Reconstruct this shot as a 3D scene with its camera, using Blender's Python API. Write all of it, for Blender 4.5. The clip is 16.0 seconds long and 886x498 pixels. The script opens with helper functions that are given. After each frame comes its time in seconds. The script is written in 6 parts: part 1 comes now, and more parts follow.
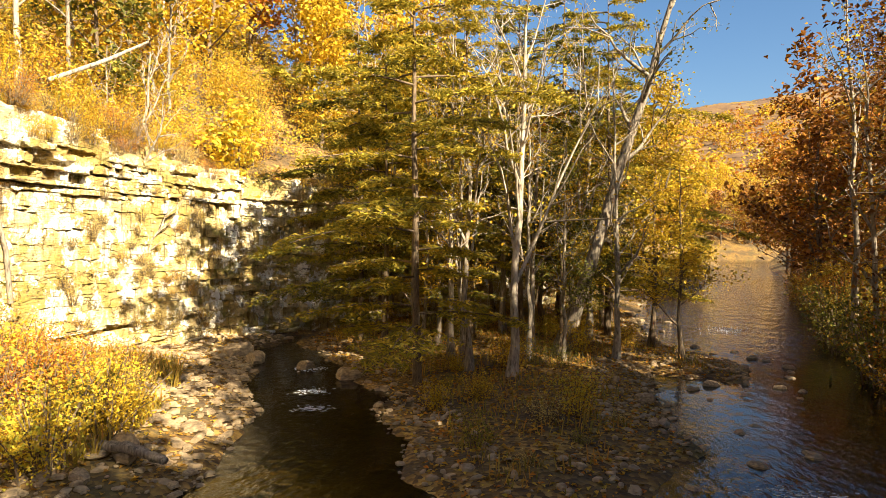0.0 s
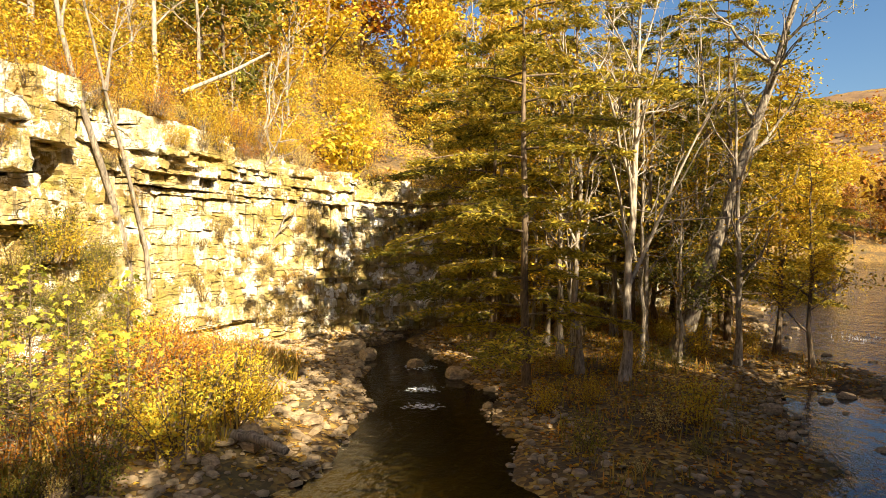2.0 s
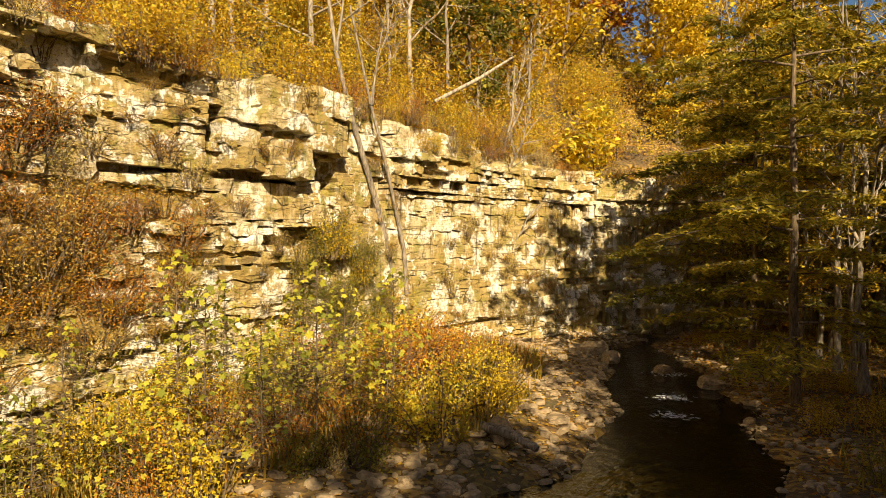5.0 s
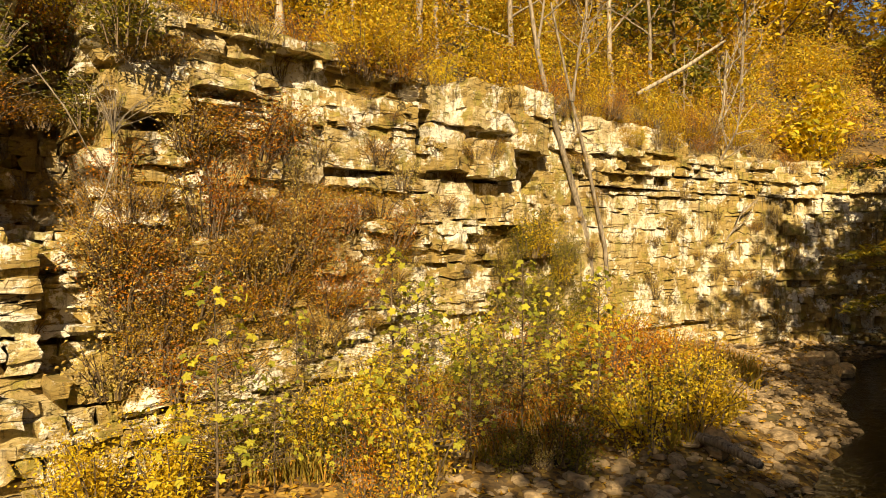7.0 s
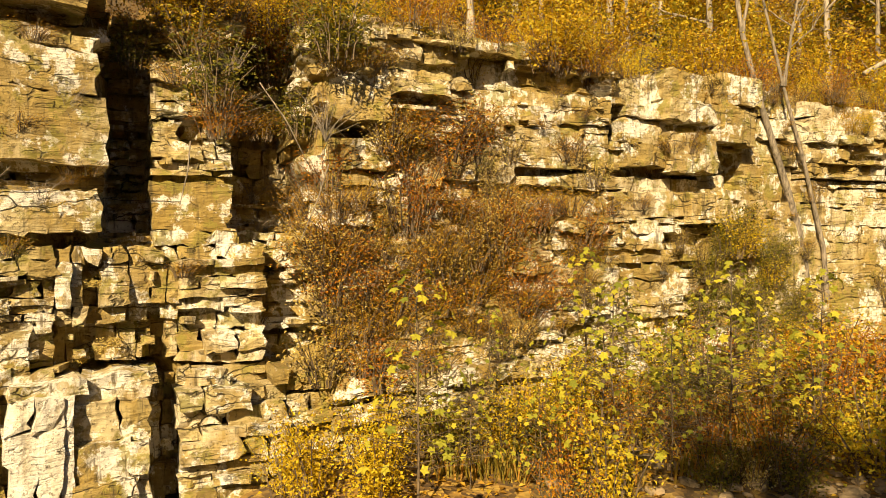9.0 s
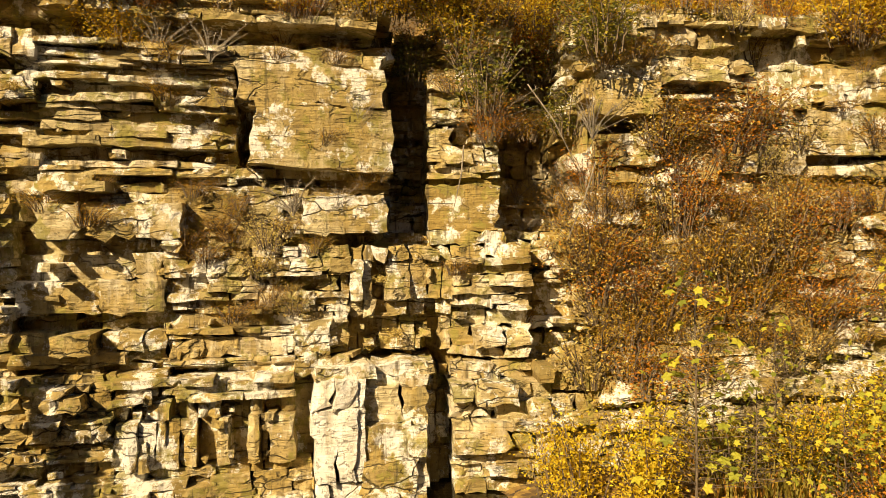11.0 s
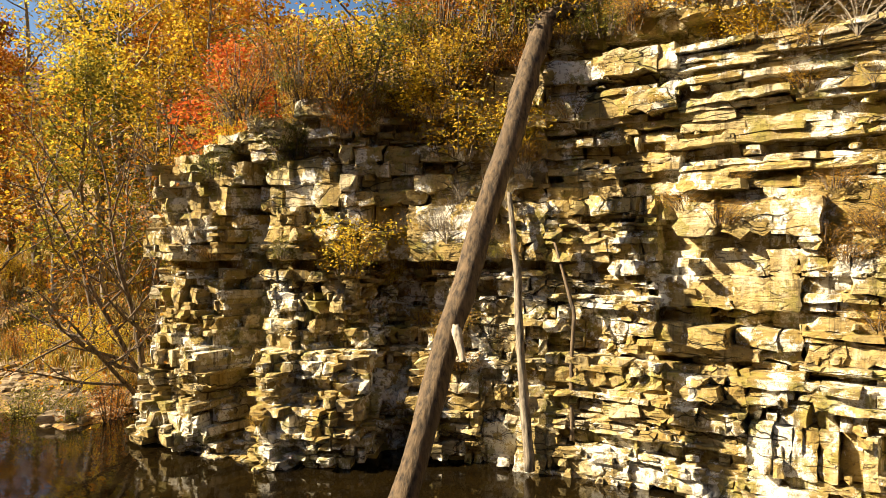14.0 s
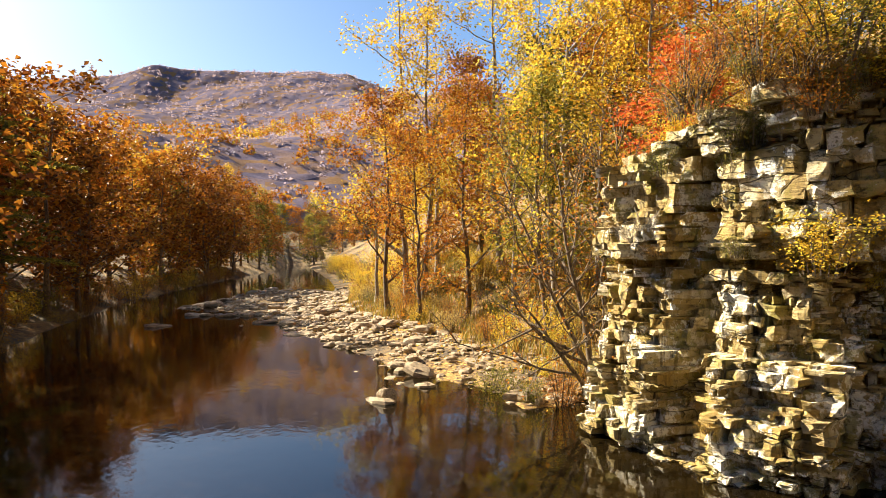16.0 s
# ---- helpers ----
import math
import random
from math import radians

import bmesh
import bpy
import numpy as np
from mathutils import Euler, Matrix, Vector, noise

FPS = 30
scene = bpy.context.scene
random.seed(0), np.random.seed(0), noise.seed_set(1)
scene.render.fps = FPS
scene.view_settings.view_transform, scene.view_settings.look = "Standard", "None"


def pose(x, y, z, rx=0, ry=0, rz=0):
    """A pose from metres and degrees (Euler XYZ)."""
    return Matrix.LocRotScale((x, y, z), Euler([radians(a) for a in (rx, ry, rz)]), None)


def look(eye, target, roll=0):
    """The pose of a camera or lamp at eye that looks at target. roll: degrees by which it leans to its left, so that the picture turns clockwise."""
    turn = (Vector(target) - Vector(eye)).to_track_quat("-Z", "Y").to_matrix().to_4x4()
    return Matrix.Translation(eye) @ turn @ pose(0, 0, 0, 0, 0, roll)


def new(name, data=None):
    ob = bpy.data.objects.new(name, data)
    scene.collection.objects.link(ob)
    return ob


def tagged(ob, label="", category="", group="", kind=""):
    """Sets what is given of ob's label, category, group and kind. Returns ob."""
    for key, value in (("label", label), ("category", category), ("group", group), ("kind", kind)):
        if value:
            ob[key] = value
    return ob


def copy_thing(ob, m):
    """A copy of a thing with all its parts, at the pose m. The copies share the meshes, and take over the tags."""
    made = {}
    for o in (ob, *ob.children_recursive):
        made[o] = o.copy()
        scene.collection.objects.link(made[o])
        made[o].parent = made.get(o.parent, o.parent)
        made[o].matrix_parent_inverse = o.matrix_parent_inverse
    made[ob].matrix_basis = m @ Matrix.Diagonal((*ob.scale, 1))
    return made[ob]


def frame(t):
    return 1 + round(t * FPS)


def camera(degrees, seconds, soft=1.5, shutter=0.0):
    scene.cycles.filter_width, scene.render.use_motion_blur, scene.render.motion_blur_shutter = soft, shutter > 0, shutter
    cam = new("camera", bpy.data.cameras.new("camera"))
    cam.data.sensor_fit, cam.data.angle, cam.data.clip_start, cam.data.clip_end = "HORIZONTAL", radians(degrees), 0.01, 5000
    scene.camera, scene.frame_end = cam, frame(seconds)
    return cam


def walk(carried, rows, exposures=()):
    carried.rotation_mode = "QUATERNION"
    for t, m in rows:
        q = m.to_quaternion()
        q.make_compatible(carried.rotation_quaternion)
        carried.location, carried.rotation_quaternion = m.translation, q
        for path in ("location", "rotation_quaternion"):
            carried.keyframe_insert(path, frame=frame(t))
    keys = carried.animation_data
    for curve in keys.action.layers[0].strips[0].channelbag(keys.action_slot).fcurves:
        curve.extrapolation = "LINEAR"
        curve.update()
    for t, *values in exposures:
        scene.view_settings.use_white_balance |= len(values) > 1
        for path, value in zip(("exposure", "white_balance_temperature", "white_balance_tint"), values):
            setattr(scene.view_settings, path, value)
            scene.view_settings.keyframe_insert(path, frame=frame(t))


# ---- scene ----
cam = camera(67.1, 16.0, soft=0.5)
METRES, EYE, TILT, LEAN, TURN = 2.5, 4.6, -0.6, 0.0, 0.0
ROWS = [
    (0.0, 0.0, 0.0, 0.0, 0.0, 0.0, -0.0),
    (0.5, -0.0147, -0.002, 0.0029, 2.18, -0.0, -0.03),
    (1.0, -0.0259, 0.0012, 0.0097, 4.54, -0.06, -0.05),
    (1.5, -0.0408, 0.0045, 0.0062, 6.81, -0.01, -0.07),
    (2.0, -0.0461, 0.0064, 0.0069, 9.02, -0.02, -0.1),
    (2.5, -0.0568, 0.0028, 0.0073, 11.75, -0.02, -0.11),
    (3.0, -0.0784, -0.0018, 0.0077, 15.09, -0.03, -0.14),
    (3.5, -0.1012, -0.0078, 0.009, 18.56, -0.07, -0.18),
    (4.0, -0.1234, -0.0079, 0.0095, 22.1, -0.09, -0.22),
    (6.5, -0.2331, -0.0436, -0.0044, 40.59, -0.19, -0.35),
    (7.0, -0.2629, -0.0663, -0.0005, 45.24, -0.29, -0.37),
    (7.5, -0.2877, -0.0792, -0.0016, 49.48, -0.33, -0.39),
    (8.0, -0.3086, -0.0894, -0.0064, 52.97, -0.31, -0.39),
    (8.5, -0.3337, -0.1031, -0.0057, 56.54, -0.34, -0.38),
    (11.0, -0.4536, -0.2236, -0.0082, 81.64, -0.56, -0.38),
    (11.5, -0.4726, -0.2546, -0.004, 88.37, -0.68, -0.35),
    (12.0, -0.4862, -0.3008, 0.0012, 96.25, -0.8, -0.31),
    (12.5, -0.4885, -0.3427, 0.0006, 105.04, -0.86, -0.25),
    (13.0, -0.4798, -0.3893, -0.0035, 114.02, -0.91, -0.21),
    (13.5, -0.4733, -0.432, -0.0059, 121.38, -0.99, -0.14),
    (14.0, -0.4657, -0.4777, -0.0084, 129.69, -1.07, -0.03),
    (14.5, -0.4575, -0.5139, -0.0033, 138.35, -1.17, 0.14),
    (15.0, -0.437, -0.5431, -0.0036, 148.54, -1.14, 0.28),
    (15.5, -0.41, -0.5666, -0.0148, 157.46, -1.01, 0.33),
    (16.0, -0.4153, -0.6401, -0.0412, 165.51, -0.82, 0.26),
]
walk(cam, [(t, pose(0, 0, EYE, TILT, LEAN, TURN) @ pose(METRES * x, METRES * y, METRES * z, 90 + pitch, roll, yaw)) for t, x, y, z, yaw, pitch, roll in ROWS],
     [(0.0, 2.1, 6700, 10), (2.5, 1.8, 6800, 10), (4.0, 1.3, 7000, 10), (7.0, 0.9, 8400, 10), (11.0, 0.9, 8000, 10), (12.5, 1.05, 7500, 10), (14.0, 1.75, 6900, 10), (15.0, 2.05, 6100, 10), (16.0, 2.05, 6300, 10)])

# ---- light: a low autumn sun from behind the near bank, and a clear sky ----
SUN_TO = Vector((0.70, -0.69, 0.66)).normalized()
sun = new("sun", bpy.data.lights.new("sun", "SUN"))
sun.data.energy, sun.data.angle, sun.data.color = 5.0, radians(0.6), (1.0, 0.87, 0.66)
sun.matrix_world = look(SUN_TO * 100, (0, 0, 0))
world = bpy.data.worlds.new("sky")
scene.world = world
world.use_nodes = True
sky = world.node_tree.nodes.new("ShaderNodeTexSky")
sky.sky_type, sky.sun_disc = "NISHITA", False
sky.sun_elevation, sky.sun_rotation = math.asin(SUN_TO.z), math.atan2(SUN_TO.x, SUN_TO.y)
sky.air_density, sky.dust_density, sky.ozone_density = 1.0, 1.6, 2.5
back = world.node_tree.nodes["Background"]
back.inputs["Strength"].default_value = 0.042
rich = world.node_tree.nodes.new("ShaderNodeHueSaturation")
rich.inputs["Saturation"].default_value = 1.2
world.node_tree.links.new(sky.outputs[0], rich.inputs["Color"])
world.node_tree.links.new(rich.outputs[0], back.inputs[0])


# ---- small tools ----
def mesh_of(name, verts, faces, smooth=False):
    """A mesh from arrays of places and of equal-sided faces (or a list of such arrays)."""
    verts = np.asarray(verts, dtype=np.float32)
    blocks = faces if isinstance(faces, list) else [faces]
    blocks = [np.asarray(b, dtype=np.int32) for b in blocks if len(b)]
    me = bpy.data.meshes.new(name)
    loops = np.concatenate([b.ravel() for b in blocks])
    totals = np.concatenate([np.full(len(b), b.shape[1], dtype=np.int32) for b in blocks])
    starts = np.concatenate([[0], np.cumsum(totals)[:-1]]).astype(np.int32)
    me.vertices.add(len(verts))
    me.vertices.foreach_set("co", verts.ravel())
    me.loops.add(len(loops))
    me.loops.foreach_set("vertex_index", loops)
    me.polygons.add(len(totals))
    me.polygons.foreach_set("loop_start", starts)
    me.polygons.foreach_set("loop_total", totals)
    me.polygons.foreach_set("use_smooth", np.full(len(totals), smooth, dtype=bool))
    me.update()
    me.validate()
    return me


def part(name, me, material, parent=None, label=""):
    ob = new(name, me)
    if material and not me.materials:
        me.materials.append(material)
    if parent:
        ob.parent = parent
    return tagged(ob, label)


def joined(pieces):
    """Several (verts, faces) arrays of one face size as one."""
    vs, fs, n = [], [], 0
    for v, f in pieces:
        vs.append(v)
        fs.append(np.asarray(f) + n)
        n += len(v)
    return np.concatenate(vs), np.concatenate(fs)


def tube(points, radii, sides=6):
    p = np.asarray(points, float)
    r = np.asarray(radii, float)
    d = np.gradient(p, axis=0)
    d /= np.linalg.norm(d, axis=1)[:, None] + 1e-9
    ref = np.array([0.31, 0.95, 0.05]) if abs(d[:, 1]).mean() < 0.8 else np.array([1.0, 0.1, 0.0])
    a = np.cross(d, ref)
    a /= np.linalg.norm(a, axis=1)[:, None] + 1e-9
    b = np.cross(d, a)
    ang = np.arange(sides) * 2 * np.pi / sides
    ring = a[:, None, :] * np.cos(ang)[None, :, None] + b[:, None, :] * np.sin(ang)[None, :, None]
    v = (p[:, None, :] + ring * r[:, None, None]).reshape(-1, 3)
    i = np.arange(len(p) - 1)[:, None] * sides
    j = np.arange(sides)[None, :]
    k = (j + 1) % sides
    f = np.stack([i + j, i + k, i + sides + k, i + sides + j], -1).reshape(-1, 4)
    return v, f


def leaf_quads(rng, centres, size, flat=0.5, long=1.3, droop=0.0):
    """A lozenge for each centre, turned at random; flat pulls the leaves level, droop lets their tips hang."""
    n = len(centres)
    nor = rng.normal(size=(n, 3))
    nor[:, 2] = np.abs(nor[:, 2]) + flat * 2
    nor /= np.linalg.norm(nor, axis=1)[:, None]
    t = rng.normal(size=(n, 3))
    t[:, 2] -= droop
    t -= nor * (t * nor).sum(1)[:, None]
    t /= np.linalg.norm(t, axis=1)[:, None] + 1e-9
    b = np.cross(nor, t)
    s = size * rng.uniform(0.6, 1.35, n)[:, None]
    bend = nor * s * 0.14
    v = np.stack([centres + t * s * long * 0.5 - bend, centres + b * s * 0.42 + bend, centres - t * s * long * 0.5 - bend, centres - b * s * 0.42 + bend], 1)
    return v.reshape(-1, 3), np.arange(n * 4).reshape(-1, 4)


def fbm(x, y, scale, octaves=3, seed=0.0):
    """Smooth value noise on arrays, about -1 to 1."""
    x = np.asarray(x, float) / scale + seed * 17.3
    y = np.asarray(y, float) / scale - seed * 9.1
    out, amp = np.zeros(np.broadcast(x, y).shape), 1.0
    for k in range(octaves):
        xi, yi = np.floor(x), np.floor(y)
        fx, fy = x - xi, y - yi
        fx, fy = fx * fx * (3 - 2 * fx), fy * fy * (3 - 2 * fy)

        def h(a, b):
            q = np.sin(a * 127.1 + b * 311.7 + k * 74.7) * 43758.5453
            return (q - np.floor(q)) * 2 - 1
        out = out + amp * ((h(xi, yi) * (1 - fx) + h(xi + 1, yi) * fx) * (1 - fy) + (h(xi, yi + 1) * (1 - fx) + h(xi + 1, yi + 1) * fx) * fy)
        x, y, amp = x * 2.03 + 3.1, y * 2.03 - 1.7, amp * 0.5
    return out


# ---- materials ----
def material(name):
    m = bpy.data.materials.new(name)
    m.use_nodes = True
    return m, m.node_tree.nodes, m.node_tree.links


def ramp(nodes, links, fac, stops):
    r = nodes.new("ShaderNodeValToRGB")
    while len(r.color_ramp.elements) < len(stops):
        r.color_ramp.elements.new(0.5)
    for e, (pos, col) in zip(r.color_ramp.elements, stops):
        e.position, e.color = pos, (*col, 1)
    links.new(fac, r.inputs[0])
    return r.outputs[0]


def noise_at(nodes, links, vector, scale, detail=4, rough=0.55):
    n = nodes.new("ShaderNodeTexNoise")
    n.inputs["Scale"].default_value, n.inputs["Detail"].default_value, n.inputs["Roughness"].default_value = scale, detail, rough
    if vector is not None:
        links.new(vector, n.inputs["Vector"])
    return n.outputs[0]


def mixed(nodes, links, fac, a, b, mode="MIX"):
    m = nodes.new("ShaderNodeMix")
    m.data_type, m.blend_type = "RGBA", mode
    for socket, value in ((m.inputs[0], fac), (m.inputs[6], a), (m.inputs[7], b)):
        if isinstance(value, (int, float)):
            socket.default_value = value
        elif isinstance(value, tuple):
            socket.default_value = (*value, 1)
        else:
            links.new(value, socket)
    return m.outputs[2]


def stretched(nodes, links, scale, source="Position"):
    """World places (for what stands still in one piece) or object places, scaled by axis."""
    if source == "Position":
        out = nodes.new("ShaderNodeNewGeometry").outputs["Position"]
    else:
        out = nodes.new("ShaderNodeTexCoord").outputs["Object"]
    mp = nodes.new("ShaderNodeMapping")
    mp.inputs["Scale"].default_value = scale
    links.new(out, mp.inputs["Vector"])
    return mp.outputs[0]


def bumped(nodes, links, height, strength, distance, onto):
    b = nodes.new("ShaderNodeBump")
    b.inputs["Strength"].default_value, b.inputs["Distance"].default_value = strength, distance
    links.new(height, b.inputs["Height"])
    links.new(b.outputs[0], onto)


def leaf_material(name, stops, through_light=0.4, spread=0.25):
    m, nodes, links = material(name)
    nodes.remove(nodes["Principled BSDF"])
    island = nodes.new("ShaderNodeNewGeometry").outputs["Random Per Island"]
    own = nodes.new("ShaderNodeObjectInfo").outputs["Random"]
    shift = nodes.new("ShaderNodeMath")
    shift.operation = "MULTIPLY_ADD"
    links.new(own, shift.inputs[0])
    shift.inputs[1].default_value, shift.inputs[2].default_value = spread * 2, -spread
    add = nodes.new("ShaderNodeMath")
    add.use_clamp = True
    links.new(island, add.inputs[0])
    links.new(shift.outputs[0], add.inputs[1])
    colour = ramp(nodes, links, add.outputs[0], stops)
    d, t, mix = nodes.new("ShaderNodeBsdfPrincipled"), nodes.new("ShaderNodeBsdfTranslucent"), nodes.new("ShaderNodeMixShader")
    d.inputs["Roughness"].default_value = 0.62
    d.inputs["Specular IOR Level"].default_value = 0.25
    links.new(colour, d.inputs["Base Color"])
    links.new(colour, t.inputs["Color"])
    mix.inputs[0].default_value = through_light
    links.new(d.outputs[0], mix.inputs[1])
    links.new(t.outputs[0], mix.inputs[2])
    links.new(mix.outputs[0], nodes["Material Output"].inputs["Surface"])
    return m


def bark_material(name, dark, light, scale=6.0, patch=1.6, relief=0.9):
    m, nodes, links = material(name)
    p = nodes["Principled BSDF"]
    at = stretched(nodes, links, (1, 1, 0.22), "Object")
    fine = noise_at(nodes, links, at, scale * 3, 5, 0.65)
    broad = noise_at(nodes, links, stretched(nodes, links, (1, 1, 0.6), "Object"), patch, 3)
    c = ramp(nodes, links, fine, [(0.32, dark), (0.62, light)])
    c = mixed(nodes, links, ramp(nodes, links, broad, [(0.5, (0, 0, 0)), (0.7, (0.5, 0.5, 0.5))]), c, tuple(0.55 * v for v in light), "MIX")
    links.new(c, p.inputs["Base Color"])
    p.inputs["Roughness"].default_value = 0.9
    bumped(nodes, links, fine, relief, 0.03, p.inputs["Normal"])
    return m


def noise_colour(nodes, links, vector, scale):
    """Three noises at once, to bend a pattern."""
    n = nodes.new("ShaderNodeTexNoise")
    n.inputs["Scale"].default_value, n.inputs["Detail"].default_value = scale, 4
    links.new(vector, n.inputs["Vector"])
    return n.outputs["Color"]


def rock_material(name, washed=0.0):
    """Pale limestone: cream and white faces, mustard stains that run down, olive lichen, cracks, dark specks."""
    cracks = []
    m, nodes, links = material(name)
    p = nodes["Principled BSDF"]
    at = stretched(nodes, links, (1, 1, 1))
    beds = noise_at(nodes, links, stretched(nodes, links, (0.5, 0.5, 3.0)), 1.5, 6, 0.62)
    drip = noise_at(nodes, links, stretched(nodes, links, (2.6, 2.6, 0.45)), 1.0, 6, 0.65)
    broad = noise_at(nodes, links, at, 0.5, 5, 0.6)
    mottle = noise_at(nodes, links, at, 3.2, 8, 0.68)
    fine = noise_at(nodes, links, at, 11.0, 10, 0.74)
    piece = nodes.new("ShaderNodeObjectInfo").outputs["Random"]
    isle = nodes.new("ShaderNodeNewGeometry").outputs["Random Per Island"]
    both = nodes.new("ShaderNodeMath")
    links.new(piece, both.inputs[0])
    links.new(isle, both.inputs[1])
    frac = nodes.new("ShaderNodeMath")
    frac.operation = "FRACT"
    links.new(both.outputs[0], frac.inputs[0])
    c = ramp(nodes, links, frac.outputs[0], [(0.0, (0.34, 0.255, 0.10)), (0.3, (0.50, 0.40, 0.19)), (0.7, (0.64, 0.545, 0.34)), (1.0, (0.78, 0.71, 0.55))])
    c = mixed(nodes, links, 0.75, c, ramp(nodes, links, beds, [(0.34, (0.52, 0.42, 0.26)), (0.50, (0.92, 0.88, 0.78)), (0.62, (1.0, 1.0, 1.0))]), "MULTIPLY")
    stain = ramp(nodes, links, mixed(nodes, links, 0.45, broad, drip), [(0.45, (0, 0, 0)), (0.53, (0.85, 0.85, 0.85))])
    c = mixed(nodes, links, stain, c, ramp(nodes, links, mottle, [(0.35, (0.24, 0.155, 0.04)), (0.65, (0.47, 0.33, 0.10))]))
    white = ramp(nodes, links, noise_at(nodes, links, at, 1.1, 12, 0.74), [(0.525, (0, 0, 0)), (0.555, (0.88, 0.88, 0.88))])
    c = mixed(nodes, links, white, c, (0.85, 0.805, 0.69))
    moss = ramp(nodes, links, noise_at(nodes, links, at, 1.7, 12, 0.74), [(0.53, (0, 0, 0)), (0.575, (0.78, 0.78, 0.78))])
    c = mixed(nodes, links, moss, c, (0.27, 0.23, 0.05))
    run = ramp(nodes, links, noise_at(nodes, links, stretched(nodes, links, (3.4, 3.4, 0.3)), 1.3, 6, 0.65), [(0.57, (0, 0, 0)), (0.66, (0.85, 0.85, 0.85))])
    c = mixed(nodes, links, run, c, (0.10, 0.075, 0.035))
    for scale, thin, dark, rare in ((0.8, 0.016, 0.9, 0.5), (2.4, 0.035, 0.75, 0.56)):
        net = nodes.new("ShaderNodeTexVoronoi")
        net.feature = "DISTANCE_TO_EDGE"
        net.inputs["Scale"].default_value = scale
        bent = nodes.new("ShaderNodeVectorMath")
        bent.operation = "MULTIPLY_ADD"
        links.new(noise_colour(nodes, links, at, 2.2 * scale), bent.inputs[0])
        bent.inputs[1].default_value = (0.9 / scale, 0.9 / scale, 0.5 / scale)
        links.new(stretched(nodes, links, (0.9, 0.9, 3.8)), bent.inputs[2])
        links.new(bent.outputs[0], net.inputs["Vector"])
        crack = ramp(nodes, links, net.outputs["Distance"], [(0.0, (dark, dark, dark)), (thin, (dark * 0.7,) * 3), (thin * 1.8, (0, 0, 0))])
        some = ramp(nodes, links, noise_at(nodes, links, stretched(nodes, links, (1, 1, 1.6)), 0.9 * scale, 3), [(rare, (0, 0, 0)), (rare + 0.08, (1, 1, 1))])
        crack = mixed(nodes, links, 1.0, crack, some, "MULTIPLY")
        c = mixed(nodes, links, crack, c, (0.035, 0.026, 0.012))
        cracks.append(crack)
    if washed:
        c = mixed(nodes, links, ramp(nodes, links, drip, [(0.38, (washed * 0.4,) * 3), (0.5, (washed,) * 3)]), c, (0.84, 0.79, 0.68))
    speck = ramp(nodes, links, fine, [(0.54, (0, 0, 0)), (0.62, (0.78, 0.78, 0.78))])
    c = mixed(nodes, links, speck, c, (0.15, 0.11, 0.05))
    links.new(c, p.inputs["Base Color"])
    p.inputs["Roughness"].default_value = 0.88
    p.inputs["Specular IOR Level"].default_value = 0.25
    rough = mixed(nodes, links, 0.5, fine, mottle)
    rough = mixed(nodes, links, 0.18, rough, beds)
    rough = mixed(nodes, links, 0.3, rough, noise_at(nodes, links, stretched(nodes, links, (0.9, 0.9, 9.0)), 1.6, 5, 0.6))
    for crack in cracks:
        rough = mixed(nodes, links, crack, rough, (0.2, 0.2, 0.2))
    bumped(nodes, links, rough, 1.0, 0.18, p.inputs["Normal"])
    return m


def ground_material():
    m, nodes, links = material("leaf_litter_ground")
    p = nodes["Principled BSDF"]
    at = stretched(nodes, links, (1, 1, 1))
    v = nodes.new("ShaderNodeTexVoronoi")
    v.inputs["Scale"].default_value = 9.0
    links.new(at, v.inputs["Vector"])
    sep = nodes.new("ShaderNodeSeparateColor")
    links.new(v.outputs["Color"], sep.inputs[0])
    litter = ramp(nodes, links, sep.outputs[0], [(0.0, (0.05, 0.027, 0.008)), (0.4, (0.15, 0.08, 0.018)), (0.75, (0.29, 0.165, 0.032)), (1.0, (0.42, 0.27, 0.06))])
    broad = noise_at(nodes, links, at, 0.35, 5, 0.6)
    soil = ramp(nodes, links, noise_at(nodes, links, at, 3.0, 6), [(0.3, (0.035, 0.024, 0.012)), (0.7, (0.10, 0.065, 0.028))])
    c = mixed(nodes, links, ramp(nodes, links, broad, [(0.42, (0, 0, 0)), (0.62, (1, 1, 1))]), litter, soil)
    grass = ramp(nodes, links, noise_at(nodes, links, at, 0.22, 3), [(0.55, (0, 0, 0)), (0.7, (0.6, 0.6, 0.6))])
    c = mixed(nodes, links, grass, c, (0.10, 0.09, 0.022))
    links.new(c, p.inputs["Base Color"])
    p.inputs["Roughness"].default_value = 0.95
    bumped(nodes, links, v.outputs["Distance"], 0.6, 0.05, p.inputs["Normal"])
    return m


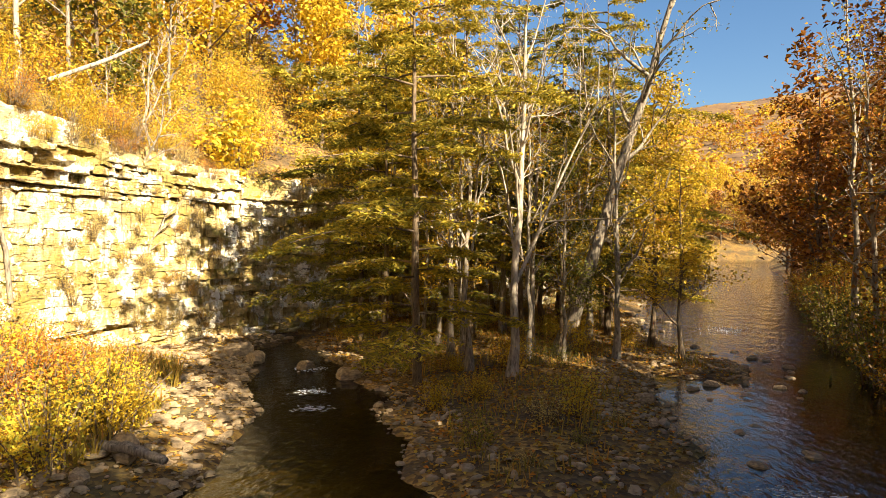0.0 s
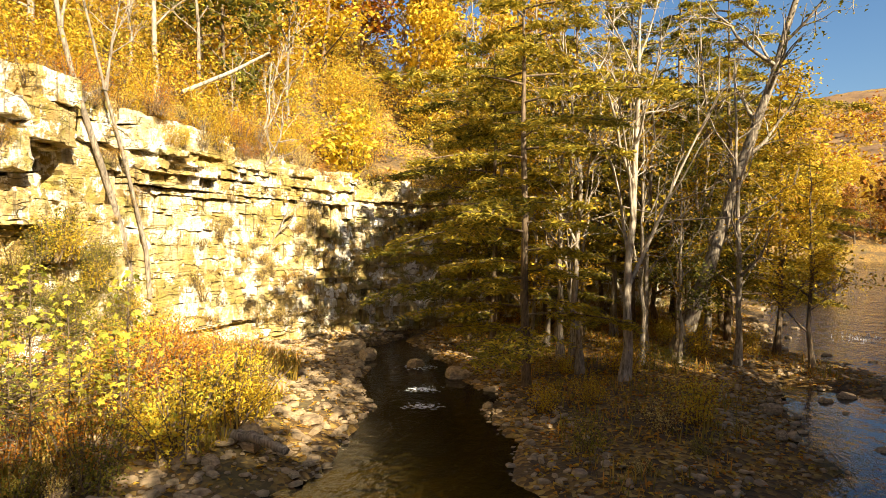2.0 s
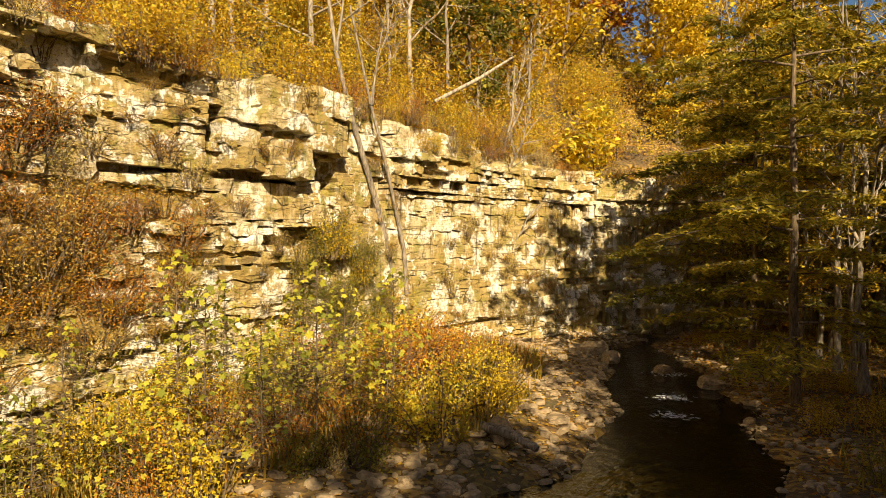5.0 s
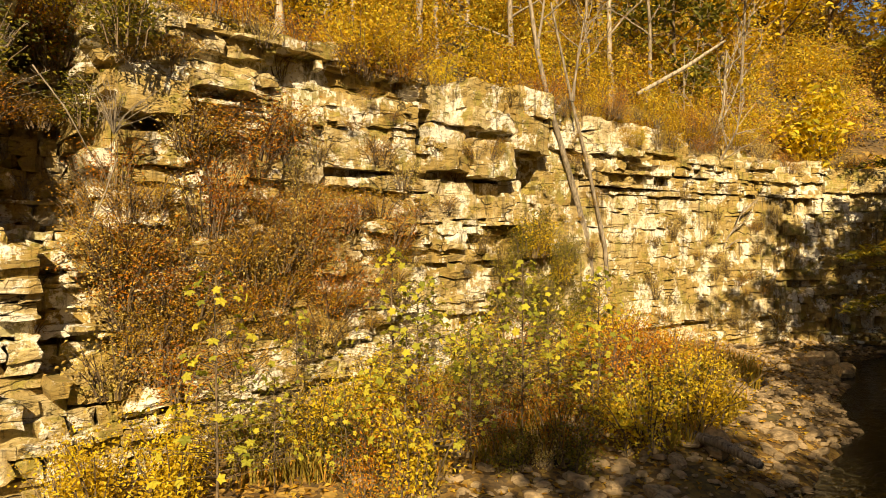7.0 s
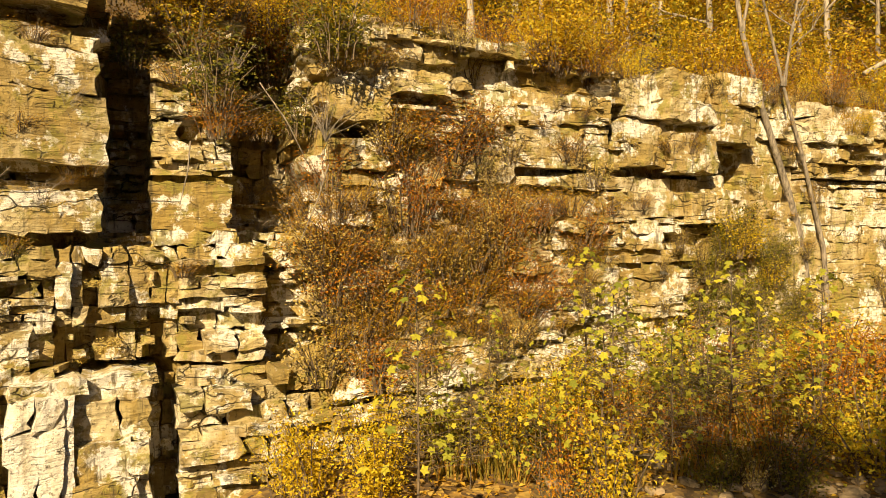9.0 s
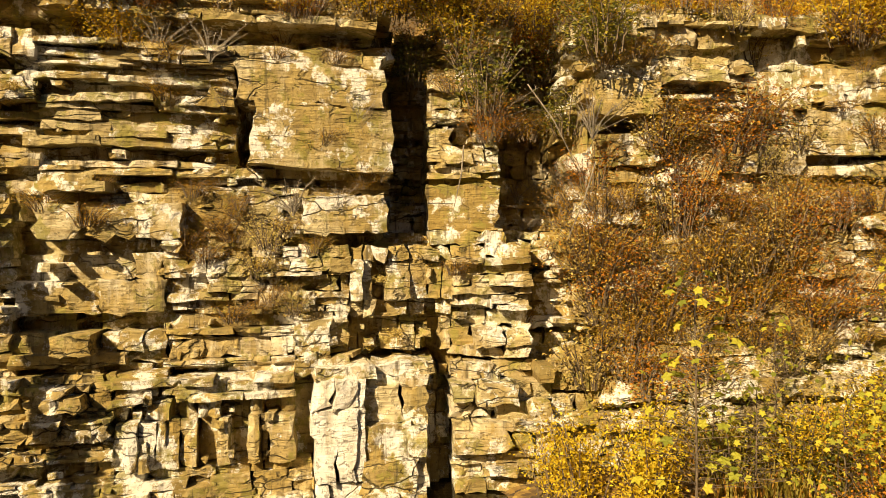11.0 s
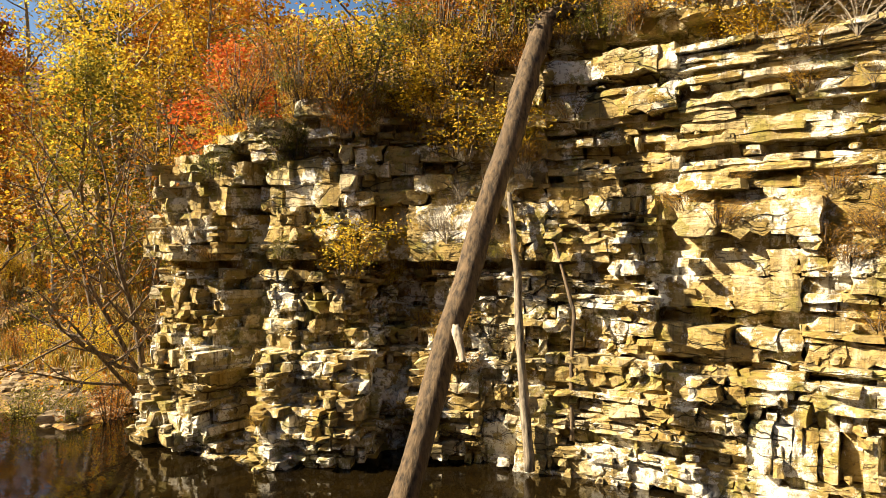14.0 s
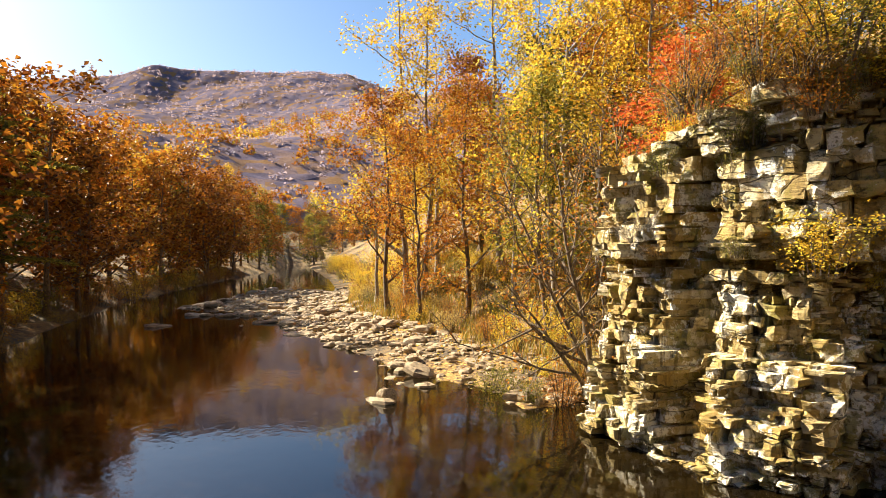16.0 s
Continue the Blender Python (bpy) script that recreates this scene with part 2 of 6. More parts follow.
def water_material():
    m, nodes, links = material("river_water")
    p = nodes["Principled BSDF"]
    at = stretched(nodes, links, (1.0, 0.55, 1))
    bed = ramp(nodes, links, noise_at(nodes, links, stretched(nodes, links, (1, 1, 1)), 0.9, 6, 0.65), [(0.3, (0.003, 0.002, 0.001)), (0.7, (0.013, 0.008, 0.002))])
    links.new(bed, p.inputs["Base Color"])
    p.inputs["Roughness"].default_value = 0.03
    p.inputs["IOR"].default_value = 1.42
    swell = noise_at(nodes, links, at, 1.1, 2, 0.5)
    ripple = noise_at(nodes, links, at, 5.0, 3, 0.55)
    calm = noise_at(nodes, links, at, 0.12, 2, 0.5)
    sep = nodes.new("ShaderNodeSeparateXYZ")
    links.new(nodes.new("ShaderNodeNewGeometry").outputs["Position"], sep.inputs[0])
    far = nodes.new("ShaderNodeMapRange")
    far.inputs["From Min"].default_value, far.inputs["From Max"].default_value = -10.0, 90.0
    links.new(sep.outputs["Y"], far.inputs["Value"])
    waves = ramp(nodes, links, far.outputs[0], [(0.05, (0.008,) * 3), (0.22, (0.10,) * 3), (0.27, (0.04,) * 3), (0.34, (0.04,) * 3), (0.41, (0.16,) * 3), (1.0, (0.3,) * 3)])
    h = mixed(nodes, links, 0.35, swell, ripple)
    w = nodes.new("ShaderNodeMath")
    w.operation = "MULTIPLY"
    links.new(h, w.inputs[0])
    links.new(waves, w.inputs[1])
    w2 = nodes.new("ShaderNodeMath")
    w2.operation = "MULTIPLY"
    links.new(w.outputs[0], w2.inputs[0])
    links.new(ramp(nodes, links, calm, [(0.3, (0.5, 0.5, 0.5)), (0.7, (1, 1, 1))]), w2.inputs[1])
    bumped(nodes, links, w2.outputs[0], 1.0, 1.5, p.inputs["Normal"])
    return m


def plain(name, colour, rough=0.8, grain=12.0, amount=0.35):
    m, nodes, links = material(name)
    p = nodes["Principled BSDF"]
    n = noise_at(nodes, links, stretched(nodes, links, (1, 1, 1), "Object"), grain, 5)
    links.new(ramp(nodes, links, n, [(0.3, tuple(c * (1 - amount) for c in colour)), (0.7, tuple(min(1, c * (1 + amount)) for c in colour))]), p.inputs["Base Color"])
    p.inputs["Roughness"].default_value = rough
    bumped(nodes, links, n, 0.4, 0.02, p.inputs["Normal"])
    return m


ROCK = rock_material("limestone")
PALE_ROCK = rock_material("washed_limestone", 0.85)
GROUND = ground_material()
WATER = water_material()


def canopy_material(name, stops, shade):
    m, nodes, links = material(name)
    p = nodes["Principled BSDF"]
    at = stretched(nodes, links, (1, 1, 0.4))
    v = nodes.new("ShaderNodeTexVoronoi")
    v.inputs["Scale"].default_value = 0.15
    links.new(at, v.inputs["Vector"])
    sep = nodes.new("ShaderNodeSeparateColor")
    links.new(v.outputs["Color"], sep.inputs[0])
    c = ramp(nodes, links, sep.outputs[0], stops)
    patch = ramp(nodes, links, noise_at(nodes, links, at, 0.012, 4), [(0.45, (0, 0, 0)), (0.65, (0.4, 0.4, 0.4))])
    c = mixed(nodes, links, patch, c, shade)
    twig = noise_at(nodes, links, at, 0.9, 5, 0.7)
    c = mixed(nodes, links, 0.5, c, ramp(nodes, links, twig, [(0.3, (0.3, 0.3, 0.3)), (0.7, (1, 1, 1))]), "MULTIPLY")
    links.new(c, p.inputs["Base Color"])
    p.inputs["Roughness"].default_value = 1.0
    p.inputs["Specular IOR Level"].default_value = 0.0
    bumped(nodes, links, mixed(nodes, links, 0.5, v.outputs["Distance"], twig), 0.2, 0.6, p.inputs["Normal"])
    t, mix = nodes.new("ShaderNodeBsdfTranslucent"), nodes.new("ShaderNodeMixShader")
    links.new(c, t.inputs["Color"])
    mix.inputs[0].default_value = 0.45
    links.new(p.outputs[0], mix.inputs[1])
    links.new(t.outputs[0], mix.inputs[2])
    links.new(mix.outputs[0], nodes["Material Output"].inputs["Surface"])
    return m


# bare and russet woods, with the blue-lilac of distance haze mixed into the colour
HAZY_CANOPY = canopy_material("hazy_distant_woods", [(0.0, (0.20, 0.185, 0.27)), (0.45, (0.32, 0.27, 0.35)), (0.7, (0.40, 0.29, 0.28)), (0.88, (0.46, 0.29, 0.17)), (1.0, (0.52, 0.30, 0.11))], (0.31, 0.23, 0.23))
WARM_CANOPY = canopy_material("upstream_woods", [(0.0, (0.22, 0.15, 0.12)), (0.5, (0.34, 0.225, 0.15)), (0.8, (0.42, 0.27, 0.14)), (1.0, (0.50, 0.34, 0.10))], (0.40, 0.25, 0.10))
STONE = plain("river_stone", (0.29, 0.21, 0.115), 0.8, 7.0, 0.5)
GOLD = leaf_material("gold_leaves", [(0.0, (0.28, 0.15, 0.015)), (0.3, (0.56, 0.34, 0.025)), (0.7, (0.72, 0.50, 0.045)), (1.0, (0.50, 0.44, 0.06))], 0.45)
YELLOW = leaf_material("yellow_leaves", [(0.0, (0.32, 0.20, 0.02)), (0.4, (0.68, 0.47, 0.035)), (0.85, (0.80, 0.60, 0.06)), (1.0, (0.46, 0.42, 0.05))], 0.45)
ORANGE = leaf_material("orange_leaves", [(0.0, (0.16, 0.05, 0.010)), (0.4, (0.42, 0.15, 0.014)), (0.8, (0.55, 0.24, 0.02)), (1.0, (0.46, 0.32, 0.03))], 0.28)
AMBER = leaf_material("amber_leaves", [(0.0, (0.08, 0.03, 0.006)), (0.4, (0.24, 0.09, 0.012)), (0.8, (0.38, 0.16, 0.018)), (1.0, (0.34, 0.20, 0.03))], 0.2)
RED = leaf_material("red_leaves", [(0.0, (0.30, 0.05, 0.015)), (0.5, (0.56, 0.11, 0.025)), (1.0, (0.62, 0.22, 0.04))])
RUST = leaf_material("rust_leaves", [(0.0, (0.16, 0.08, 0.014)), (0.4, (0.38, 0.20, 0.026)), (0.8, (0.52, 0.30, 0.036)), (1.0, (0.54, 0.40, 0.055))], 0.32)
MOSSY = leaf_material("olive_gold_leaves", [(0.0, (0.16, 0.12, 0.016)), (0.5, (0.36, 0.28, 0.03)), (1.0, (0.56, 0.42, 0.045))], 0.4)
STRAW = leaf_material("straw_grass", [(0.0, (0.30, 0.20, 0.05)), (0.5, (0.52, 0.38, 0.10)), (1.0, (0.62, 0.50, 0.18))], 0.3)
OLIVE = leaf_material("olive_leaves", [(0.0, (0.07, 0.075, 0.012)), (0.5, (0.17, 0.16, 0.022)), (1.0, (0.36, 0.28, 0.035))], 0.35)
HEMLOCK = leaf_material("hemlock_needles", [(0.0, (0.08, 0.08, 0.013)), (0.35, (0.22, 0.195, 0.024)), (0.75, (0.39, 0.31, 0.033)), (1.0, (0.56, 0.41, 0.045))], 0.45)
DEADBARK = bark_material("dead_bark", (0.006, 0.004, 0.002), (0.135, 0.088, 0.045), 4.5, 1.3, 1.0)
BARK = bark_material("brown_bark", (0.025, 0.017, 0.010), (0.20, 0.14, 0.08))
GREYBARK = bark_material("grey_bark", (0.05, 0.038, 0.026), (0.34, 0.28, 0.20), 5.0, 2.2, 1.0)
# grey twigs tinted lilac, air haze put into the leaf colour
HAZY_BARE = leaf_material("hazy_bare_far_woods", [(0.0, (0.25, 0.22, 0.29)), (0.5, (0.35, 0.29, 0.35)), (1.0, (0.46, 0.33, 0.27))], 0.45)
MEADOW = leaf_material("bank_grass", [(0.0, (0.10, 0.085, 0.015)), (0.4, (0.24, 0.19, 0.03)), (0.8, (0.40, 0.27, 0.05)), (1.0, (0.44, 0.22, 0.04))], 0.3)
FOAM = plain("white_water", (0.75, 0.78, 0.80), 0.5, 5.0, 0.2)
PALEBARK = bark_material("pale_bark", (0.07, 0.05, 0.03), (0.46, 0.385, 0.28), 3.0, 1.8, 0.6)


# ---- the lie of the land ----
CLIFF = np.array([(-60, -34), (-30, -25), (-17, -20.4), (-11.0, -18.3), (-9.25, -16.7), (-9.55, -14.4), (-10.7, -12.0), (-12.0, -10.3), (-13.3, -7.3), (-13.6, -3), (-13.9, 0),
                  (-13.7, 3), (-13.4, 6), (-13.3, 10), (-13.2, 15), (-12.9, 20), (-12.0, 25), (-10.5, 29.5), (-8, 33), (-4, 36), (2, 40), (8, 47), (14, 60), (24, 90)], float)
CUM = np.concatenate([[0], np.cumsum(np.linalg.norm(np.diff(CLIFF, axis=0), axis=1))])


def cliff_at(s):
    """Place on the cliff's line and the way out of the wall."""
    s = np.asarray(s, float)
    p = np.stack([np.interp(s, CUM, CLIFF[:, 0]), np.interp(s, CUM, CLIFF[:, 1])], -1)
    q = np.stack([np.interp(s + 0.6, CUM, CLIFF[:, 0]), np.interp(s + 0.6, CUM, CLIFF[:, 1])], -1) - np.stack([np.interp(s - 0.6, CUM, CLIFF[:, 0]), np.interp(s - 0.6, CUM, CLIFF[:, 1])], -1)
    q /= np.linalg.norm(q, axis=-1, keepdims=True)
    return p, np.stack([q[..., 1], -q[..., 0]], -1)


def from_cliff(x, y):
    """Distance behind the cliff's line (negative in front) and the place along it."""
    x, y = np.asarray(x, float), np.asarray(y, float)
    best, side, along = np.full(x.shape, 1e9), np.zeros(x.shape), np.zeros(x.shape)
    for i in range(len(CLIFF) - 1):
        a, d = CLIFF[i], CLIFF[i + 1] - CLIFF[i]
        n = np.linalg.norm(d)
        t = np.clip(((x - a[0]) * d[0] + (y - a[1]) * d[1]) / n ** 2, 0, 1)
        ex, ey = x - a[0] - t * d[0], y - a[1] - t * d[1]
        r = np.hypot(ex, ey)
        near = r < best - 1e-9
        side = np.where(near, np.where(d[0] * ey - d[1] * ex > 0, 1.0, -1.0), side)
        along = np.where(near, CUM[i] + t * n, along)
        best = np.minimum(best, r)
    return best * side, along


def cliff_top(s):
    return np.interp(s, [0, CUM[2], CUM[4], CUM[6], CUM[8], CUM[10], CUM[12], CUM[13], CUM[14], CUM[15], CUM[16], CUM[17], CUM[19], CUM[20], CUM[23]],
                     [4.0, 4.8, 6.3, 7.5, 8.8, 9.0, 9.0, 8.9, 8.7, 8.7, 8.5, 7.9, 7.0, 4.0, 2.0])


def cliff_foot(s):
    return np.interp(s, [0, CUM[3], CUM[8], CUM[10], CUM[12], CUM[14], CUM[23]], [0.8, -0.5, -0.5, -0.2, 0.5, 0.7, 0.6])


WATERSIDE = {
    "gravel": [(-15, 2), (-10.5, 2.5), (-7.5, 7), (-4.5, 12.5), (-4.8, 16), (-5.8, 20), (-7, 23.5), (-8.6, 27.5), (-7.6, 30.5), (-7.0, 36), (-18, 36), (-18, 2)],
    "island": [(0.6, 8), (-0.3, 12), (-1.3, 16.5), (-1.8, 20), (-3.2, 23.5), (-4.8, 27), (-6.5, 31), (-6, 42), (8, 50), (15.5, 51), (11.6, 41), (9.4, 31), (11, 25), (9.8, 21.4),
               (7.5, 22.6), (7.2, 24.2), (6.5, 19.6), (5.6, 16.4), (5.8, 14.6), (4.0, 12.6), (3.0, 8)],
    "north": [(8, 48), (15.5, 51), (31, 83), (54, 136), (63, 178), (0, 400), (-200, 400), (-200, 30), (-8, 35)],
    "bend": [(42, 195), (63, 172), (95, 172), (210, 130), (600, 300), (300, 1200), (0, 1200)],
    "east": [(-200, -290), (-40, -225), (-6, -185), (-1.5, -139), (5, -99), (10.8, -64), (11, -36), (11.2, -10), (11.8, 8), (13.4, 20), (20.6, 35), (40.5, 79), (78, 156), (130, 150), (900, 140), (900, -900), (-200, -900)],
    "shoal": [(-4.0, -32), (-2.2, -40), (1.5, -46), (5.6, -56), (3.4, -62), (1.0, -72), (-3.0, -76), (-8.5, -70), (-8.5, -40)],
    "south": [(-8.0, -19.2), (-8.3, -21.2), (-6.8, -22.8), (-5.4, -25.4), (-4.3, -33), (-2.6, -42), (-3.0, -52), (-4.4, -62), (-8.2, -68), (-9.1, -109), (-9.9, -170), (-22, -205), (-60, -228), (-300, -300), (-300, -18), (-16, -19)],
}


def inside(x, y, name):
    """Distance inside a stretch of land (negative outside)."""
    poly = np.array(WATERSIDE[name], float)
    best, odd = np.full(x.shape, 1e9), np.zeros(x.shape, bool)
    for a, b in zip(poly, np.roll(poly, -1, axis=0)):
        d = b - a
        t = np.clip(((x - a[0]) * d[0] + (y - a[1]) * d[1]) / (d @ d), 0, 1)
        best = np.minimum(best, np.hypot(x - a[0] - t * d[0], y - a[1] - t * d[1]))
        with np.errstate(divide="ignore", invalid="ignore"):
            cross = ((a[1] > y) != (b[1] > y)) & (x < (b[0] - a[0]) * (y - a[1]) / (b[1] - a[1] + 1e-12) + a[0])
        odd ^= cross
    return np.where(odd, best, -best)


def height(x, y):
    """The ground's height everywhere; the water stands at 0."""
    x, y = np.asarray(x, float), np.asarray(y, float)
    rough = fbm(x, y, 2.2, 3)
    h = np.full(x.shape, -0.75) + 0.12 * rough
    for name, lip, steep, bank, hill, crest in (("gravel", 0.12, 0.16, 0.75, 0.0, 0), ("island", 0.06, 0.10, 0.55, 0.0, 0), ("north", 0.1, 0.15, 1.2, 0.22, 30),
                                                ("bend", 0.1, 0.2, 1.0, 0.16, 60), ("east", 0.05, 0.35, 2.2, 0.28, 30), ("south", 0.05, 0.10, 0.9, 0.0, 0), ("shoal", -0.03, 0.015, 0.06, 0.0, 0)):
        d = inside(x, y, name) + 0.35 * fbm(x, y, 1.6, 2, 3.0)
        land = np.clip(d * 0.6 + lip, -0.75, lip) + np.clip(d, 0, 40) * 0 + np.minimum(np.clip(d - 0.3, 0, None) * steep, bank) + np.minimum(np.clip(d - 7, 0, None) * hill, crest)
        land = land + np.where(d > 0, 0.07 * rough * np.clip(d, 0, 1), 0)
        h = np.where(d > -1.4, np.maximum(h, land), h)
    # the slope above the river downstream
    d = inside(x, y, "south")
    h = np.maximum(h, np.where(d > 6, np.minimum((d - 6) * 0.5, 60) + 0.7, -9))
    # the slope above and behind the cliff
    d, s = from_cliff(x, y)
    top = cliff_top(s)
    slope = np.minimum(0.72 * np.clip(d - 1.8, 0, 42) + 0.35 * np.clip(d - 43.8, 0, None), 75)
    slope = slope * np.interp(s, [CUM[19], CUM[20], CUM[21], CUM[22], CUM[23]], [1.0, 0.85, 0.65, 0.35, 0.22])
    up = np.clip((d - 2.6) / 0.5, 0, 1)
    h = np.where(d > 2.6, np.maximum(h, (top + slope + 0.35 * rough) * up + (1 - up) * h), h)
    # far hills
    def ridge(cx, cy, ax, ay, turn, amp):
        c, sn = math.cos(radians(turn)), math.sin(radians(turn))
        u, v = ((x - cx) * c + (y - cy) * sn) / ax, (-(x - cx) * sn + (y - cy) * c) / ay
        return amp * np.exp(-(u * u + v * v))
    far = ridge(-60, -900, 1000, 300, 2, 190) + ridge(-300, -520, 240, 160, 35, 105) + ridge(190, -300, 110, 150, -20, 34) + ridge(150, 520, 500, 200, 0, 75) + ridge(-300, 330, 200, 200, 0, 60) + ridge(260, 60, 110, 260, 0, 18)
    far = far * (1 + 0.10 * fbm(x, y, 160, 4, 5.0))
    wet = np.clip((np.hypot(x, y + 20) - 90) / 120, 0, 1)
    river = np.clip(h + 0.3, 0, 1)
    return h + far * np.maximum(wet * river, np.clip((np.hypot(x, y) - 300) / 100, 0, 1))


def ground_height(x, y):
    return float(height(np.array([x]), np.array([y]))[0])


def spread_axis(lo, hi, step, reach):
    out = list(np.arange(lo, hi + 1e-6, step))
    d, a, b = step, lo, hi
    low, high = [], []
    while b < reach:
        d = min(d * 1.13, 60)
        a, b = a - d, b + d
        low.append(a)
        high.append(b)
    return np.array(low[::-1] + out + high)


GX, GY = spread_axis(-20, 15, 0.42, 2600), spread_axis(-28, 36, 0.5, 2600)
XX, YY = np.meshgrid(GX, GY)
ZZ = height(XX, YY)
n_x, n_y = len(GX), len(GY)
idx = np.arange(n_x * n_y).reshape(n_y, n_x)
quads = np.stack([idx[:-1, :-1], idx[:-1, 1:], idx[1:, 1:], idx[1:, :-1]], -1).reshape(-1, 4)
ground = part("ground", mesh_of("ground", np.stack([XX, YY, ZZ], -1).reshape(-1, 3), quads, True), GROUND)
tagged(ground, "leaf-strewn valley floor and wooded slopes beside the river", "ground", kind="structure")
wx, wy = spread_axis(-14, 14, 4.0, 330), spread_axis(-20, 30, 4.0, 420)
WXX, WYY = np.meshgrid(wx, wy)
idx = np.arange(WXX.size).reshape(WXX.shape)
quads = np.stack([idx[:-1, :-1], idx[:-1, 1:], idx[1:, 1:], idx[1:, :-1]], -1).reshape(-1, 4)
water = part("water", mesh_of("water", np.stack([WXX, WYY, 0 * WXX], -1).reshape(-1, 3), quads, True), WATER)
tagged(water, "brown shallow river water with ripples reflecting blue sky", "river", kind="structure")


# ---- the limestone cliff: beds of separate stones on a dark core ----
def stone_mesh(rng, w, t, depth, shape="plain"):
    """A fractured stone of w by t metres (x along, y out of the wall with the face at 0, z up): a faceted front, chipped edges, ragged sides."""
    nx, nz = int(np.clip(round(w / 0.17), 2, 10)), int(np.clip(round(t / 0.15), 1, 7))
    gx, gz = np.linspace(-0.5, 0.5, nx + 1), np.linspace(-0.5, 0.5, nz + 1)
    gx[1:-1] += rng.uniform(-0.3, 0.3, nx - 1) / nx
    X, Z = np.meshgrid(gx * w, gz * t)
    small = min(w, t)
    edge = (np.abs(X) > w * 0.495) | (np.abs(Z) > t * 0.495)
    corner = (np.abs(X) > w * 0.495) & (np.abs(Z) > t * 0.495)
    lean_x, lean_z = rng.normal(0, 0.05), rng.normal(0.0, 0.06)
    if shape == "smooth":
        lean_x, lean_z = lean_x * 0.3, lean_z * 0.3
    rough = {"plain": 0.010, "smooth": 0.005, "rubble": 0.018}[shape]
    Y = lean_x * X + lean_z * Z + rng.normal(0, rough, X.shape)
    crease = rng.uniform(-0.3, 0.3) * w
    Y = Y - np.abs(X - crease) * rng.uniform(0, 0.06 if shape != "smooth" else 0.02)
    Y = np.where(edge, Y - rng.uniform(0.0, 0.014, X.shape), Y)
    Y = np.where(corner, Y - rng.uniform(0.0, 0.03, X.shape), Y)
    if shape != "smooth" and rng.random() < 0.4:
        Y = np.where((X > rng.uniform(0.0, 0.4) * w) & (Z * rng.choice([-1, 1]) > rng.uniform(-0.2, 0.3) * t), Y - rng.uniform(0.04, 0.12), Y)
    ragged = min(0.035, (0.13 if w > 0.6 * t else 0.07) * small)
    Xj = X + rng.normal(0, ragged, X.shape) + np.clip(rng.normal(0, 0.05), -0.1, 0.1) * Z * np.sign(X)
    Zj = Z + rng.normal(0, ragged * 0.8, X.shape) + np.clip(rng.normal(0, 0.025), -0.05, 0.05) * X
    front = np.stack([Xj, Y, Zj], -1).reshape(-1, 3)
    f = np.arange((nx + 1) * (nz + 1)).reshape(nz + 1, nx + 1)
    rim = np.concatenate([f[0, :-1], f[:-1, -1], f[-1, :0:-1], f[:0:-1, 0]])
    mid = front[rim] * [1.01, 1, 1.02]
    mid[:, 1] = mid[:, 1] - rng.uniform(0.04, 0.12, len(rim))
    rear = mid.copy()
    rear[:, 1] = -depth
    n, k = len(front), len(rim)
    a = np.arange(k)
    b = (a + 1) % k
    faces = [np.stack([f[:-1, :-1], f[1:, :-1], f[1:, 1:], f[:-1, 1:]], -1).reshape(-1, 4), np.stack([rim[a], rim[b], n + b, n + a], -1), np.stack([n + a, n + b, n + k + b, n + k + a], -1)]
    return np.concatenate([front, mid, rear]), np.concatenate(faces)[:, ::-1]


Y_S = lambda y: float(np.interp(y, CLIFF[4:, 1], CUM[4:]))      # along the wall, from the northing


def step(v, lo, hi, soft=0.12):
    """1 between lo and hi, falling off over soft."""
    return np.clip((v - lo) / soft + 0.5, 0, 1) * np.clip((hi - v) / soft + 0.5, 0, 1)


# dark hollows in the face: northing from and to, height from and to, depth
HOLLOWS = ((4.5, 5.35, 6.48, 6.95, 0.9), (11.12, 11.72, 7.1, 7.95, 1.0), (14.8, 16.2, 5.15, 7.2, 0.45), (15.6, 16.25, 5.2, 7.1, 0.6), (9.6, 16.3, 6.2, 6.33, 0.5), (7.3, 9.3, 7.8, 8.08, 0.6), (12.9, 14.6, 7.5, 7.68, 0.4),
           (-0.3, 1.1, 2.37, 2.56, 0.5), (-6.1, -3.6, 3.12, 3.36, 0.4), (0.95, 1.42, -0.7, 2.2, 0.7), (2.95, 3.7, 2.3, 4.7, 0.6), (6.9, 9.5, 4.85, 4.98, 0.4), (-2.53, -2.2, 5.3, 9.0, 0.6), (-2.4, 0.2, 4.5, 4.72, 0.35),
           (1.45, 3.3, 2.2, 2.36, 0.4), (-7.9, -6.3, 6.1, 6.35, 0.4), (-6.3, -4.0, 5.35, 5.5, 0.35), (20.2, 22.0, 7.0, 7.16, 0.5), (22.6, 25.0, 6.8, 6.98, 0.5), (25.2, 27.6, 6.75, 6.9, 0.5), (18.6, 28.5, 6.3, 6.42, 0.3),
           (21.0, 23.5, 7.45, 7.6, 0.4))


